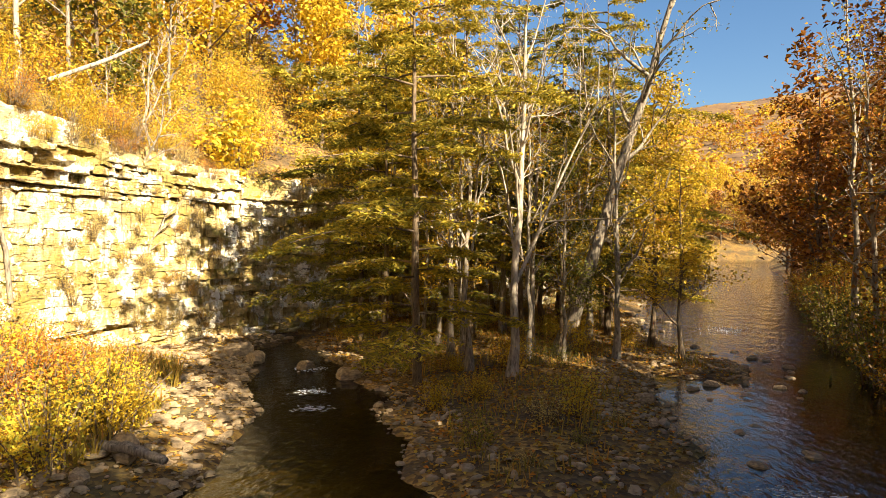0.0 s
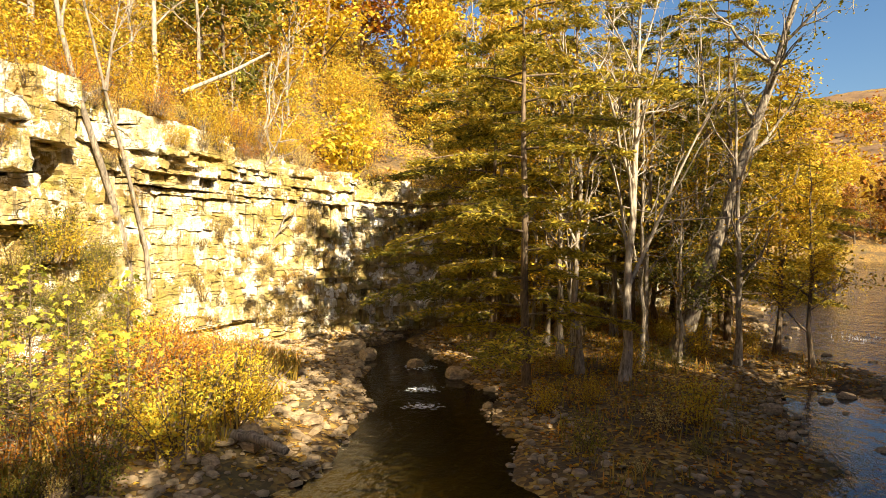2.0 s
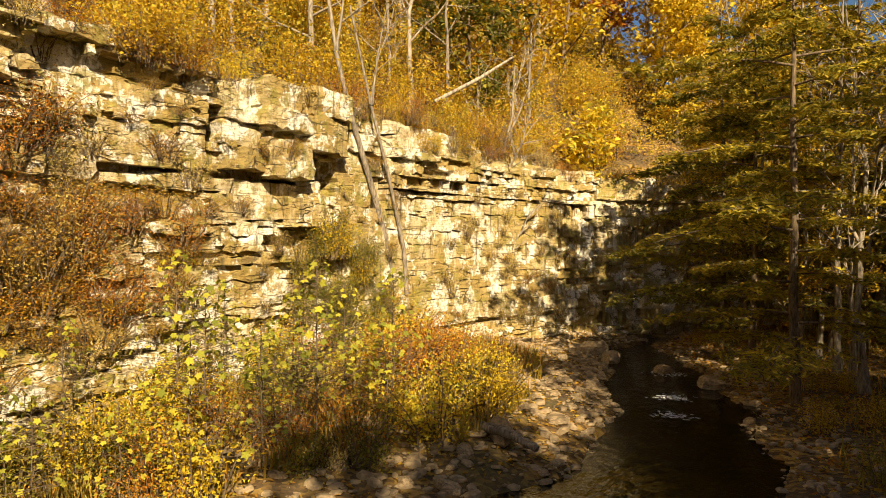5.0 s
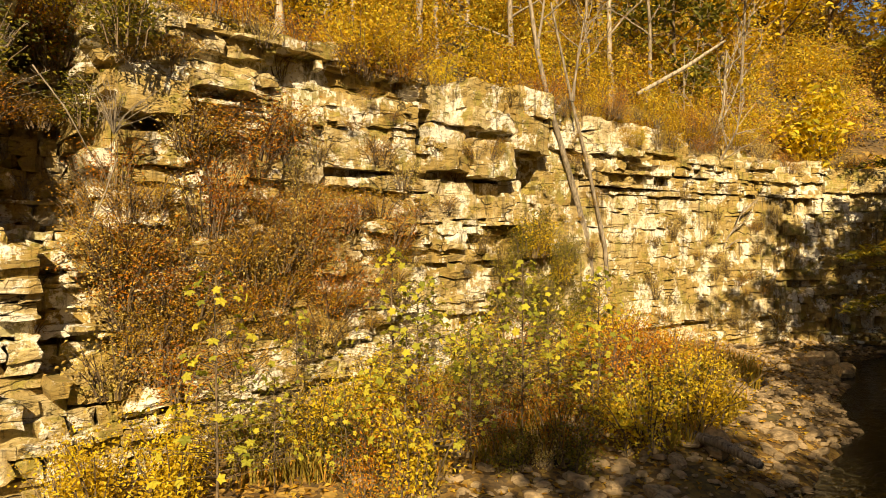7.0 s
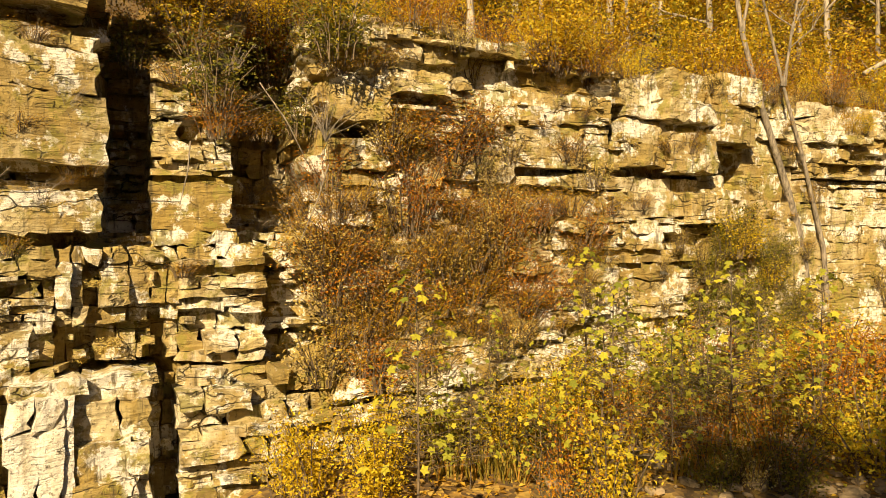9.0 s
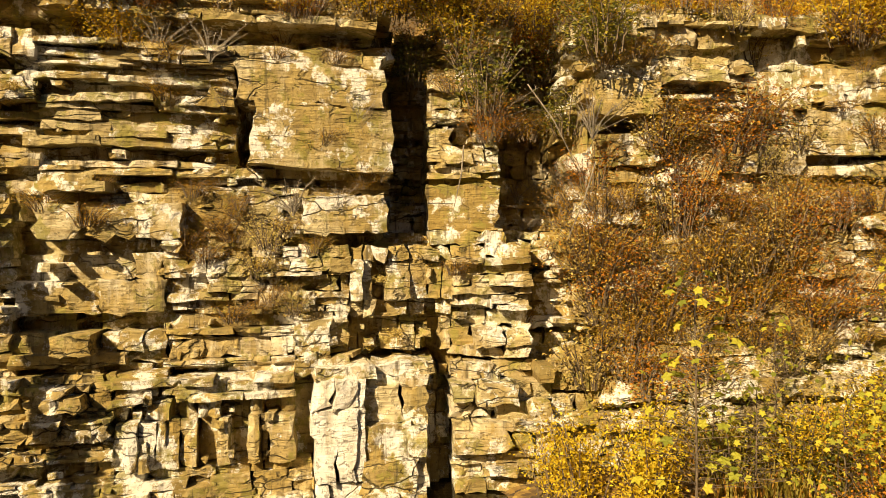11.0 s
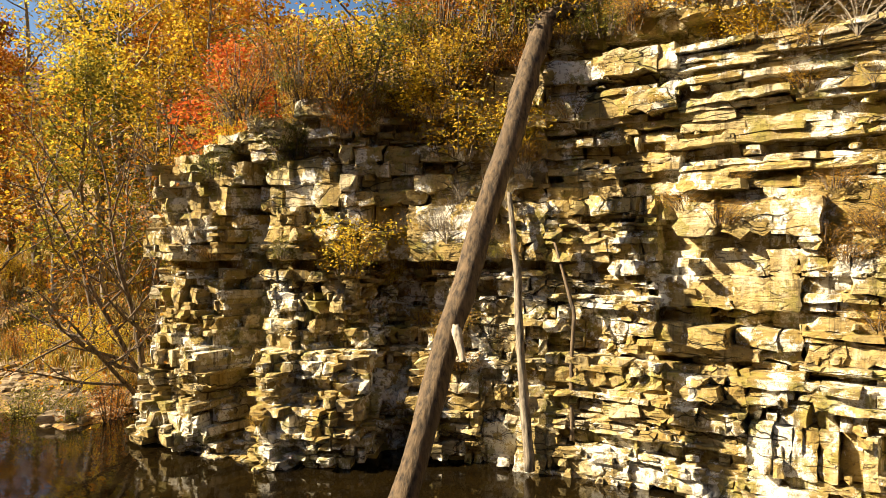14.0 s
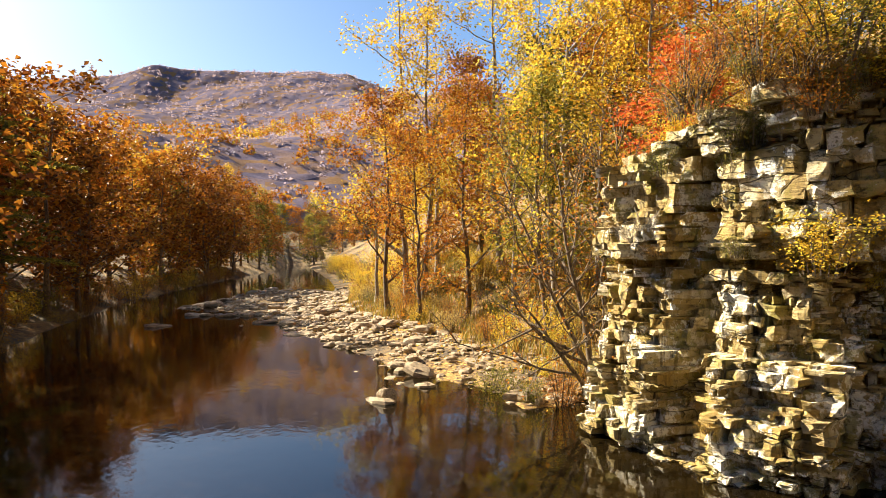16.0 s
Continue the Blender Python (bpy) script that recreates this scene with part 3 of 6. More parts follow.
def profile(s, z):
    """How far the face stands out of the cliff's line: ledges, recesses and the deep gully."""
    y = np.interp(s, CUM, CLIFF[:, 1])
    out = 0.16 * fbm(s, z, 3.0, 2, 1.0) + 0.10 * fbm(s, z * 3, 1.1, 2, 2.0)
    out = out + np.interp(z, [-1, 1.0, 2.2, 2.35, 3.8, 3.95, 5.3, 5.4, 7.0, 7.1, 8.0, 8.12, 8.42, 8.5, 12], [0.60, 0.50, 0.42, 0.12, 0.05, 0.22, 0.18, 0.12, 0.18, 0.28, 0.26, -0.4, -0.45, 0.2, -0.8])
    gully = step(y, 0.25, 3.95, 0.2) * np.clip((z - 4.5) / 0.5, 0, 1) * (1 + 0.8 * step(y, 2.6, 3.95, 0.3))
    gap = (step(y, 0.25, 0.98) + 0.9 * step(y, 2.6, 3.95, 0.3)) * np.clip((z - 4.3) / 0.6, 0, 1)
    out = out - 0.75 * gully - 1.1 * gap
    for y0, y1, z0, z1, deep in HOLLOWS:
        out = out - deep * step(y, y0, y1, 0.10) * step(z, z0, z1, 0.05)
    nook = step(y, -11.4, -10.5, 0.4) * (0.15 + 0.5 * step(z, -1, 4.2, 0.6)) + 0.9 * step(y, -14.4, -13.6, 0.2) * step(z, 0.3, 6.4, 0.6)
    south = np.clip((-9.0 - y) / 1.5, 0, 1)
    saw = ((s * 0.62 + 0.25 * np.sin(z * 1.3)) % 1.0)
    crack = step((s * 0.9 + 0.12 * np.sin(z * 2.3)) % 1.0, 0.0, 0.10, 0.06) * (fbm(s, z, 1.3, 2, 4.0) > 0.1) * (y < 4)
    out = out - 0.5 * step(z, 3.98, 4.2, 0.08) * np.clip((-8.0 - y) / 0.6, 0, 1)
    out = out + 0.45 * step(y, -13.4, -11.5, 0.5) * np.clip((2.2 - z) / 1.5, 0, 1)
    calm = np.clip((y - 5.0) / 8, 0, 1) * step(z, -2, 6.2, 0.2)
    return out * (1 - 0.7 * calm) + 0.08 * calm - nook - 0.3 * crack + south * (0.32 * saw - 0.16) + 0.2 * south * fbm(s, z, 0.7, 2, 7.0)


STYLES = {     # bed heights, stone widths, how uneven, how turned, kind of face
    "thin": ((0.07, 0.11, 0.15, 0.22), (0.6, 2.2), 0.06, 0.02, "plain"),
    "mixed": ((0.08, 0.13, 0.2, 0.34), (0.25, 1.2), 0.06, 0.03, "plain"),
    "big": ((0.5, 0.7, 0.9), (1.2, 2.6), 0.06, 0.02, "plain"),
    "columns": ((0.5, 0.75, 0.95), (0.13, 0.36), 0.10, 0.16, "plain"),
    "small": ((0.07, 0.11, 0.16, 0.26), (0.12, 0.42), 0.055, 0.08, "rubble"),
    "rubble": ((0.07, 0.11, 0.16, 0.26), (0.14, 0.6), 0.045, 0.07, "rubble"),
    "blocks": ((0.3, 0.45, 0.6), (0.3, 0.95), 0.06, 0.06, "plain"),
    "plates": ((0.16, 0.26, 0.4, 0.6), (0.7, 2.2), 0.035, 0.015, "plain"),
    "smooth": ((0.16, 0.3, 0.45, 0.6), (0.5, 2.1), 0.014, 0.01, "smooth"),
    "one": ((9.0,), (19.0, 20.0), 0.0, 0.01, "smooth"),
    "white": ((0.9, 1.5), (0.3, 0.6), 0.03, 0.05, "plain"),
}
PLACES = []       # mesh arrays, middle, turn, tilt, face area, along, washed pale


def lay(s, z, w, t, out, turned, shape, depth=1.6, pale=False):
    p, o = cliff_at(s)
    PLACES.append((stone_mesh(rng, w * 0.995, t * 0.985, depth, shape), np.array([p[0] + o[0] * out, p[1] + o[1] * out, z]), math.atan2(o[1], o[0]) - math.pi / 2 + turned, rng.normal(0, 0.010), w * t, s, pale))


def fill(s0, s1, z0, z1, style, proud=0.0):
    """Beds of stones over a stretch of the wall."""
    heights, widths, uneven, turned, shape = STYLES[style]
    z = z0
    while z < z1 - 0.03:
        t = float(min(rng.choice(heights) * rng.uniform(0.85, 1.2), z1 - z))
        if z1 - z - t < 0.07:
            t = z1 - z
        bed_out = 0.0 if style == "one" else rng.normal(0, 0.012) if style == "smooth" else rng.normal(0, 0.06) - (0.2 if rng.random() < 0.12 else 0)
        s = s0
        while s < s1 - 0.02:
            w = float(min(rng.uniform(*widths) * rng.uniform(0.75, 1.25), s1 - s))
            if s1 - s - w < 0.13:
                w = s1 - s
            mid = s + w / 2
            if z + t * 0.5 < float(cliff_top(mid)) + 0.1 and z > float(cliff_foot(mid)) - 0.7:
                y = float(np.interp(mid, CUM, CLIFF[:, 1]))
                south = float(np.clip((-11.5 - y) / 1.0, 0, 1))
                loose = 0 if shape == "smooth" else (rng.uniform(0.10, 0.3) if rng.random() < 0.03 else 0) - (rng.uniform(0.15, 0.4) if rng.random() < 0.08 else 0)
                lay(mid, z + t / 2, w, t, float(profile(mid, z + t / 2)) + bed_out + rng.normal(0, uneven) + proud + loose, rng.normal(0, turned) - south * rng.uniform(0.0, 0.4), shape, 1.6, style == "white")
            s += w + (rng.uniform(0.02, 0.06) if rng.random() < 0.10 and shape != "smooth" else 0.004)
        z += t


rng = np.random.default_rng(8)
# panel by panel: northing from and to, height from and to, bedding, how proud
PANELS = (
    # the stretch that the eye passes closest
    (-8.2, -5.65, 5.4, 8.12, "mixed", 0.0), (-5.65, -2.5, 5.9, 7.9, "thin", 0.0), (-5.65, -2.5, 7.9, 8.12, "mixed", 0.1), (-2.45, 0.18, 7.1, 7.82, "one", 0.12), (-2.2, 0.32, 5.92, 7.1, "one", 0.2), (-2.45, 0.18, 7.82, 8.12, "thin", 0.0),
    (-2.5, 0.32, 5.45, 5.92, "thin", -0.05), (-1.32, 0.16, 4.74, 5.45, "one", 0.15), (-3.4, -1.32, 4.5, 5.45, "plates", 0.0), (-5.65, -2.5, 5.45, 5.9, "thin", 0.05), (-5.65, -3.4, 4.4, 5.45, "plates", 0.05),
    (-6.05, -3.7, 3.36, 4.4, "big", 0.05), (-3.7, -0.5, 3.3, 4.5, "rubble", 0.05), (-3.7, -1.5, 2.35, 3.3, "mixed", 0.05), (-1.5, -0.5, 2.15, 3.3, "blocks", 0.1), (-6.1, -3.7, 2.35, 3.36, "mixed", 0.0), (-8.2, -6.05, 2.35, 5.4, "rubble", 0.05),
    (-0.5, 1.45, 3.5, 4.5, "columns", 0.05), (-0.5, 1.45, 2.5, 3.5, "columns", 0.1), (-1.15, 1.1, 2.15, 2.37, "thin", 0.4), (-8.2, -4.45, -0.7, 2.35, "rubble", 0.0), (-4.45, -1.5, 0.72, 1.86, "columns", 0.05),
    (-4.45, -1.5, 1.86, 2.35, "mixed", 0.1), (-4.45, -1.2, -0.7, 0.72, "mixed", 0.1), (-1.2, -0.28, -0.7, 2.15, "white", 0.3), (-0.28, 0.95, -0.7, 2.15, "blocks", 0.3),
    (0.95, 1.42, -0.7, 2.15, "columns", 0.0), (1.42, 3.3, -0.7, 1.3, "mixed", 0.2), (1.42, 3.3, 1.3, 2.3, "blocks", 0.25), (1.45, 2.95, 2.36, 4.5, "mixed", 0.15), (2.95, 4.2, 2.3, 4.6, "mixed", 0.0), (3.3, 4.2, -0.7, 2.3, "mixed", 0.0),
    (0.3, 1.05, 4.5, 8.12, "mixed", -0.1), (1.05, 2.45, 4.78, 5.7, "one", 0.15), (1.05, 2.5, 5.7, 8.12, "mixed", 0.0), (1.05, 2.5, 4.5, 4.78, "thin", 0.0), (2.5, 4.2, 4.6, 8.12, "mixed", 0.0), (-8.2, -5.6, 8.12, 9.2, "mixed", 0.0), (-5.6, 4.2, 8.12, 8.5, "mixed", 0.0), (-5.6, 4.2, 8.5, 9.6, "mixed", 0.05),
    # beside the gully
    (4.2, 5.4, 6.95, 7.6, "one", 0.15), (4.2, 5.4, 7.6, 9.4, "mixed", -0.2), (4.2, 5.4, 5.3, 6.95, "plates", 0.0), (5.4, 7.4, 6.9, 7.8, "thin", 0.0), (5.4, 8.5, 5.9, 6.9, "big", 0.05), (5.4, 7.4, 7.8, 9.4, "mixed", -0.1), (7.4, 8.8, 8.08, 9.0, "big", 0.18),
    (7.4, 8.6, 6.9, 8.08, "plates", 0.0), (8.5, 11.2, 6.36, 7.16, "one", 0.12), (8.6, 11.2, 7.16, 8.2, "plates", 0.0), (8.8, 11.7, 8.2, 9.2, "mixed", -0.1), (8.5, 11.7, 5.9, 6.36, "thin", 0.0), (4.2, 9.6, 4.9, 5.9, "plates", 0.0), (4.2, 9.6, 2.6, 4.9, "plates", 0.0), (4.2, 9.6, -0.7, 2.6, "mixed", 0.0),
    # the pale ledges
    (11.2, 11.75, 6.36, 8.2, "mixed", -0.1), (11.75, 13.0, 7.95, 8.7, "one", 0.2), (11.75, 13.2, 6.45, 7.95, "big", 0.1), (13.0, 14.8, 7.65, 9.0, "big", 0.0), (13.2, 14.8, 6.36, 7.65, "big", 0.05), (9.6, 14.8, 5.15, 6.2, "big", 0.05), (14.8, 16.3, 5.15, 7.2, "blocks", 0.0), (14.8, 16.3, 7.2, 9.0, "big", 0.1),
    (9.6, 16.3, 2.6, 5.15, "plates", 0.0), (9.6, 16.3, -0.7, 2.6, "mixed", 0.0), (16.3, 18.6, 5.2, 9.0, "big", 0.0), (16.3, 18.6, -0.7, 5.2, "smooth", 0.0),
    # the smooth face
    (18.6, 28.6, 6.42, 7.7, "mixed", 0.15), (18.6, 24.0, 7.7, 9.0, "big", 0.0), (24.0, 30.0, 7.7, 9.0, "big", -0.1), (18.6, 29.0, 4.0, 6.36, "smooth", 0.0), (18.6, 29.0, 1.6, 4.0, "smooth", 0.02), (18.6, 29.0, -0.7, 1.6, "plates", 0.05),
    (28.6, 31.0, 6.36, 8.4, "plates", 0.0), (29.0, 31.0, 3.4, 6.36, "columns", 0.0), (29.0, 31.0, -0.7, 3.4, "blocks", 0.0))
for y0, y1, z0, z1, style, proud in PANELS:
    fill(Y_S(y0), Y_S(y1), z0, z1, style, proud)
# round the corner and on, in shorter stretches
s = CUM[2]
while s < CUM[21]:
    y = float(np.interp(s, CUM, CLIFF[:, 1]))
    w = float(rng.uniform(1.8, 4.0))
    if -8.25 < y < 30.95:
        s = Y_S(31.0)
        continue
    if y < -8.2:
        w = min(w, Y_S(-8.2) - s + 1e-3)
    levels = [-0.7, 0.9 + rng.normal(0, 0.15), 2.3, 3.98, 4.2, 5.35, 6.6, 9.4]
    for z0, z1 in zip(levels, levels[1:]):
        if y < -8.2:
            style = "mixed" if z1 - z0 < 0.3 else rng.choice(["small", "rubble", "blocks"], p=[0.45, 0.35, 0.2]) if z0 < 3.8 else rng.choice(["small", "mixed", "blocks"], p=[0.2, 0.4, 0.4])
        else:
            style = rng.choice(["columns", "plates", "blocks"]) if z0 < 5 else rng.choice(["plates", "mixed", "big"])
        fill(s, s + w, z0, z1, style, rng.normal(0, 0.05))
    s += w
# loose chips and knobs that stand proud of the beds
for i in range(900):
    s = float(rng.uniform(CUM[3], Y_S(12)))
    z = float(rng.uniform(max(float(cliff_foot(s)), -0.2), float(cliff_top(s)) - 0.1))
    w, t = float(rng.uniform(0.07, 0.28)), float(rng.uniform(0.04, 0.15))
    if rng.random() < 0.3:
        w, t = t, w
    lay(s, z, w, t, float(profile(s, z)) + rng.uniform(-0.02, 0.09), rng.normal(0, 0.16), "plain", 0.5)


def stone_matrix(c, turn, tilt):
    return Matrix.Translation(Vector(c)) @ Euler((0, tilt, turn)).to_matrix().to_4x4()


SECTIONS = [CUM[2], Y_S(-12.0), Y_S(-8.5), Y_S(-5.5), Y_S(-2.4), Y_S(0.4), Y_S(4.2), Y_S(9), Y_S(16), Y_S(23), CUM[21]]
for n, (lo, hi) in enumerate(zip(SECTIONS, SECTIONS[1:])):
    cliff = new("cliff_%d" % (n + 1))
    tagged(cliff, "bedded pale limestone cliff with ledges, cracks and ochre stains", "cliff", kind="structure")
    core_s = np.linspace(lo, hi, max(8, int((hi - lo) / 0.4)))
    cp, co = cliff_at(core_s)
    ct = cliff_top(core_s)
    core = []
    for f in np.linspace(0, 1, 26):
        zz = -1.2 + f * (ct + 1.15)
        out = profile(core_s, zz) - 0.5
        core.append(np.stack([cp[:, 0] + co[:, 0] * out, cp[:, 1] + co[:, 1] * out, zz], -1))
    core.append(np.stack([cp[:, 0] - co[:, 0] * 3.6, cp[:, 1] - co[:, 1] * 3.6, ct + 0.5], -1))
    core = np.array(core)
    idx = np.arange(core.shape[0] * core.shape[1]).reshape(core.shape[:2])
    part("core", mesh_of("core", core.reshape(-1, 3), np.stack([idx[:-1, :-1], idx[:-1, 1:], idx[1:, 1:], idx[1:, :-1]], -1).reshape(-1, 4)), ROCK, cliff)
    nearest = 290 if n < 2 else 180
    mine = sorted((q for q in PLACES if lo <= q[5] < hi), key=lambda q: -q[4])
    for (v, f), c, turn, tilt, _, _, pale in mine[:nearest]:
        part("stone", mesh_of("stone", v, f), PALE_ROCK if pale else ROCK, cliff).matrix_local = stone_matrix(c, turn, tilt)
    rest = []
    for (v, f), c, turn, tilt, _, _, _ in mine[nearest:]:
        m = np.array(stone_matrix(c, turn, tilt))
        rest.append((v @ m[:3, :3].T + m[:3, 3], f))
    if rest:
        tagged(part("small_stones", mesh_of("small_stones", *joined(rest)), ROCK, cliff), "smaller bedded limestone blocks", kind="stuff")


# ---- trees and shrubs ----
def grow(rng, tall, girth, spread, first=0.3, limbs=9, lean=(0, 0), rise=0.6, subs=5, twigs=2, wander=0.03, fork=False):
    """The wood of a broad-leaved tree: a list of (points, radii, order)."""
    n = 12
    t = np.linspace(0, 1, n)
    walk_x, walk_y = np.cumsum(rng.normal(0, wander * tall / n * 3, n)), np.cumsum(rng.normal(0, wander * tall / n * 3, n))
    pts = np.stack([walk_x - walk_x[0] + lean[0] * t, walk_y - walk_y[0] + lean[1] * t, t * tall], -1)
    rad = girth * (1 - t * 0.86) * (1 + 0.7 * np.exp(-t * 28))
    wood = [(pts, rad, 0)]
    for i in range(limbs):
        f = first + (0.97 - first) * (i + rng.uniform(0, 1)) / limbs
        base = np.array([np.interp(f, t, pts[:, k]) for k in range(3)])
        r0 = float(np.interp(f, t, rad)) * rng.uniform(0.45, 0.75)
        az = i * 2.4 + rng.normal(0, 0.5)
        ln = spread * rng.uniform(0.7, 1.25) * (1.05 - 0.6 * (f - first) / (1 - first))
        d = np.array([math.cos(az), math.sin(az), rise * rng.uniform(0.5, 1.4)])
        d /= np.linalg.norm(d)
        u = np.linspace(0, 1, 7)
        bend = np.cumsum(rng.normal(0, 0.05 * ln, (7, 3)), axis=0)
        lp = base + d * (u * ln)[:, None] + bend * u[:, None] + np.array([0, 0, 0.18 * ln]) * (u ** 2)[:, None]
        wood.append((lp, r0 * (1 - 0.85 * u) + 0.006, 1))
        for j in range(subs):
            g = rng.uniform(0.25, 1.0)
            b2 = np.array([np.interp(g, u, lp[:, k]) for k in range(3)])
            d2 = d * 0.6 + rng.normal(0, 0.6, 3) + np.array([0, 0, 0.25])
            d2 /= np.linalg.norm(d2)
            l2 = ln * rng.uniform(0.25, 0.5)
            u2 = np.linspace(0, 1, 5)
            sp = b2 + d2 * (u2 * l2)[:, None] + np.cumsum(rng.normal(0, 0.05 * l2, (5, 3)), axis=0) * u2[:, None]
            wood.append((sp, r0 * 0.4 * (1 - 0.8 * u2) + 0.004, 2))
            for q in range(twigs):
                g3 = rng.uniform(0.3, 1)
                b3 = np.array([np.interp(g3, u2, sp[:, k]) for k in range(3)])
                d3 = d2 * 0.5 + rng.normal(0, 0.6, 3)
                d3 /= np.linalg.norm(d3)
                u3 = np.linspace(0, 1, 3)
                wood.append((b3 + d3 * (u3 * l2 * rng.uniform(0.3, 0.6))[:, None], 0.007 * (1 - 0.6 * u3) * (girth / 0.15) ** 0.5, 3))
    return wood


def wood_mesh(wood, name="trunk", coarse=False):
    if coarse:
        return mesh_of(name, *joined([tube(p[::2] if o == 0 else p[::3] if o == 1 else p[::4], r[::2] if o == 0 else r[::3] if o == 1 else r[::4], 6 if o == 0 else 3) for p, r, o in wood if o < 3]), True)
    return mesh_of(name, *joined([tube(p, r, 8 if o == 0 else 5 if o == 1 else 4 if o == 2 else 3) for p, r, o in wood]), True)


def crown_mesh(rng, wood, count, size, fuzz=0.3, flat=0.4, orders=(2, 3)):
    twigs = [p for p, r, o in wood if o in orders]
    pick = rng.integers(len(twigs), size=count)
    u = rng.uniform(0.1, 1.08, count)
    cs = np.empty((count, 3))
    for i in range(count):
        p = twigs[pick[i]]
        x = min(u[i], 0.999) * (len(p) - 1)
        k = int(x)
        cs[i] = p[k] + (p[k + 1] - p[k]) * (x - k)
    cs += rng.normal(0, fuzz, cs.shape) * np.array([1, 1, 0.75])
    return mesh_of("crown", *leaf_quads(rng, cs, size, flat, 1.25, 0.4))


def tree(seed, name, label, bark, leaves, tall, girth, spread, count, size, **more):
    rng = np.random.default_rng(seed)
    fuzz, coarse = more.pop("fuzz", 0.3), more.pop("coarse", False)
    wood = grow(rng, tall, girth, spread, **more)
    top = new(name)
    tagged(top, label, "tree")
    part("trunk", wood_mesh(wood, "trunk", coarse), bark, top)
    if count:
        part("crown", crown_mesh(rng, wood, count, size, fuzz), leaves, top)
    top.location = (0, 0, -300)
    return top


def hemlock(seed, tall, girth, spread, sprays=34, first=0.12):
    """An evergreen: level limbs in whorls with flat drooping sprays."""
    rng = np.random.default_rng(seed)
    t = np.linspace(0, 1, 12)
    pts = np.stack([np.cumsum(rng.normal(0, 0.03, 12)), np.cumsum(rng.normal(0, 0.03, 12)), t * tall], -1)
    wood = [(pts, girth * (1 - 0.92 * t), 0)]
    centres = []
    for i in range(sprays):
        f = first + (0.98 - first) * (i + rng.random()) / sprays
        base = np.array([np.interp(f, t, pts[:, k]) for k in range(3)])
        az = i * 2.4 + rng.normal(0, 0.4)
        ln = spread * (0.75 + 0.25 * math.sin(math.pi * f)) * (1 - 0.7 * max(0, f - 0.55) / 0.45) * rng.choice([0.35, 0.6, 0.85, 1.1]) * rng.uniform(0.85, 1.15)
        u = np.linspace(0, 1, 7)
        d = np.array([math.cos(az), math.sin(az), 0.12])
        lp = base + d * (u * ln)[:, None] + np.array([0, 0, -0.20 * ln]) * (u ** 2)[:, None]
        wood.append((lp, girth * 0.22 * (1 - 0.85 * u) + 0.006, 1))
        side = np.array([-d[1], d[0], 0])
        for j in range(int(7 + ln * 3)):
            g = rng.uniform(0.15, 1)
            b = np.array([np.interp(g, u, lp[:, k]) for k in range(3)])
            sgn = 1 if j % 2 else -1
            l2 = ln * 0.38 * (1.15 - g) + 0.25
            d2 = d * 0.6 + side * sgn * rng.uniform(0.5, 1.0) + np.array([0, 0, -0.18])
            m = int(10 + l2 * 22)
            w = rng.uniform(0, 1, m)[:, None]
            c = b + d2 * l2 * w + side * rng.normal(0, 0.10, m)[:, None] + d * rng.normal(0, 0.10, m)[:, None] + np.array([0, 0, -0.14]) * w ** 2 + rng.normal(0, 0.035, (m, 3))
            centres.append(c)
            wood.append((b + d2 * np.linspace(0, l2, 3)[:, None], np.array([0.012, 0.009, 0.005]), 3))
    top = new("hemlock_tree")
    tagged(top, "dark green hemlock with level drooping sprays on the river bank", "tree")
    part("trunk", wood_mesh(wood), BARK, top)
    part("crown", mesh_of("crown", *leaf_quads(rng, np.concatenate(centres), 0.085, 0.6, 2.8, 0.3)), HEMLOCK, top)
    top.location = (0, 0, -300)
    return top


def shrub(seed, name, label, leaves, tall, wide, stems, count, size, stalk=None, droop=0.5, flat=0.3):
    rng = np.random.default_rng(seed)
    tubes, cs = [], []
    for i in range(stems):
        az, r = rng.uniform(0, 6.28), wide * rng.uniform(0.15, 1.0)
        h = tall * rng.uniform(0.55, 1.1)
        u = np.linspace(0, 1, 4)
        foot = np.array([math.cos(az), math.sin(az), 0]) * r * 0.35
        p = foot + np.stack([math.cos(az) * r * 0.65 * u ** 1.5, math.sin(az) * r * 0.65 * u ** 1.5, h * u - 0.15 * h * u ** 3], -1) + np.cumsum(rng.normal(0, 0.025, (4, 3)), axis=0)
        tubes.append(tube(p, 0.013 * (1 - 0.7 * u) + 0.003, 3))
        m = count // stems
        w = rng.uniform(0.15, 1.05, m)
        c = np.stack([np.interp(w, u, p[:, k]) for k in range(3)], -1) + rng.normal(0, 0.10 + 0.05 * tall, (m, 3)) * np.array([1, 1, 0.7])
        cs.append(c)
    top = new(name)
    tagged(top, label, "shrub")
    part("branchwork", mesh_of("branchwork", *joined(tubes)), stalk or BARK, top)
    part("foliage", mesh_of("foliage", *leaf_quads(rng, np.concatenate(cs), size, flat, 1.3, droop)), leaves, top)
    top.location = (0, 0, -300)
    return top


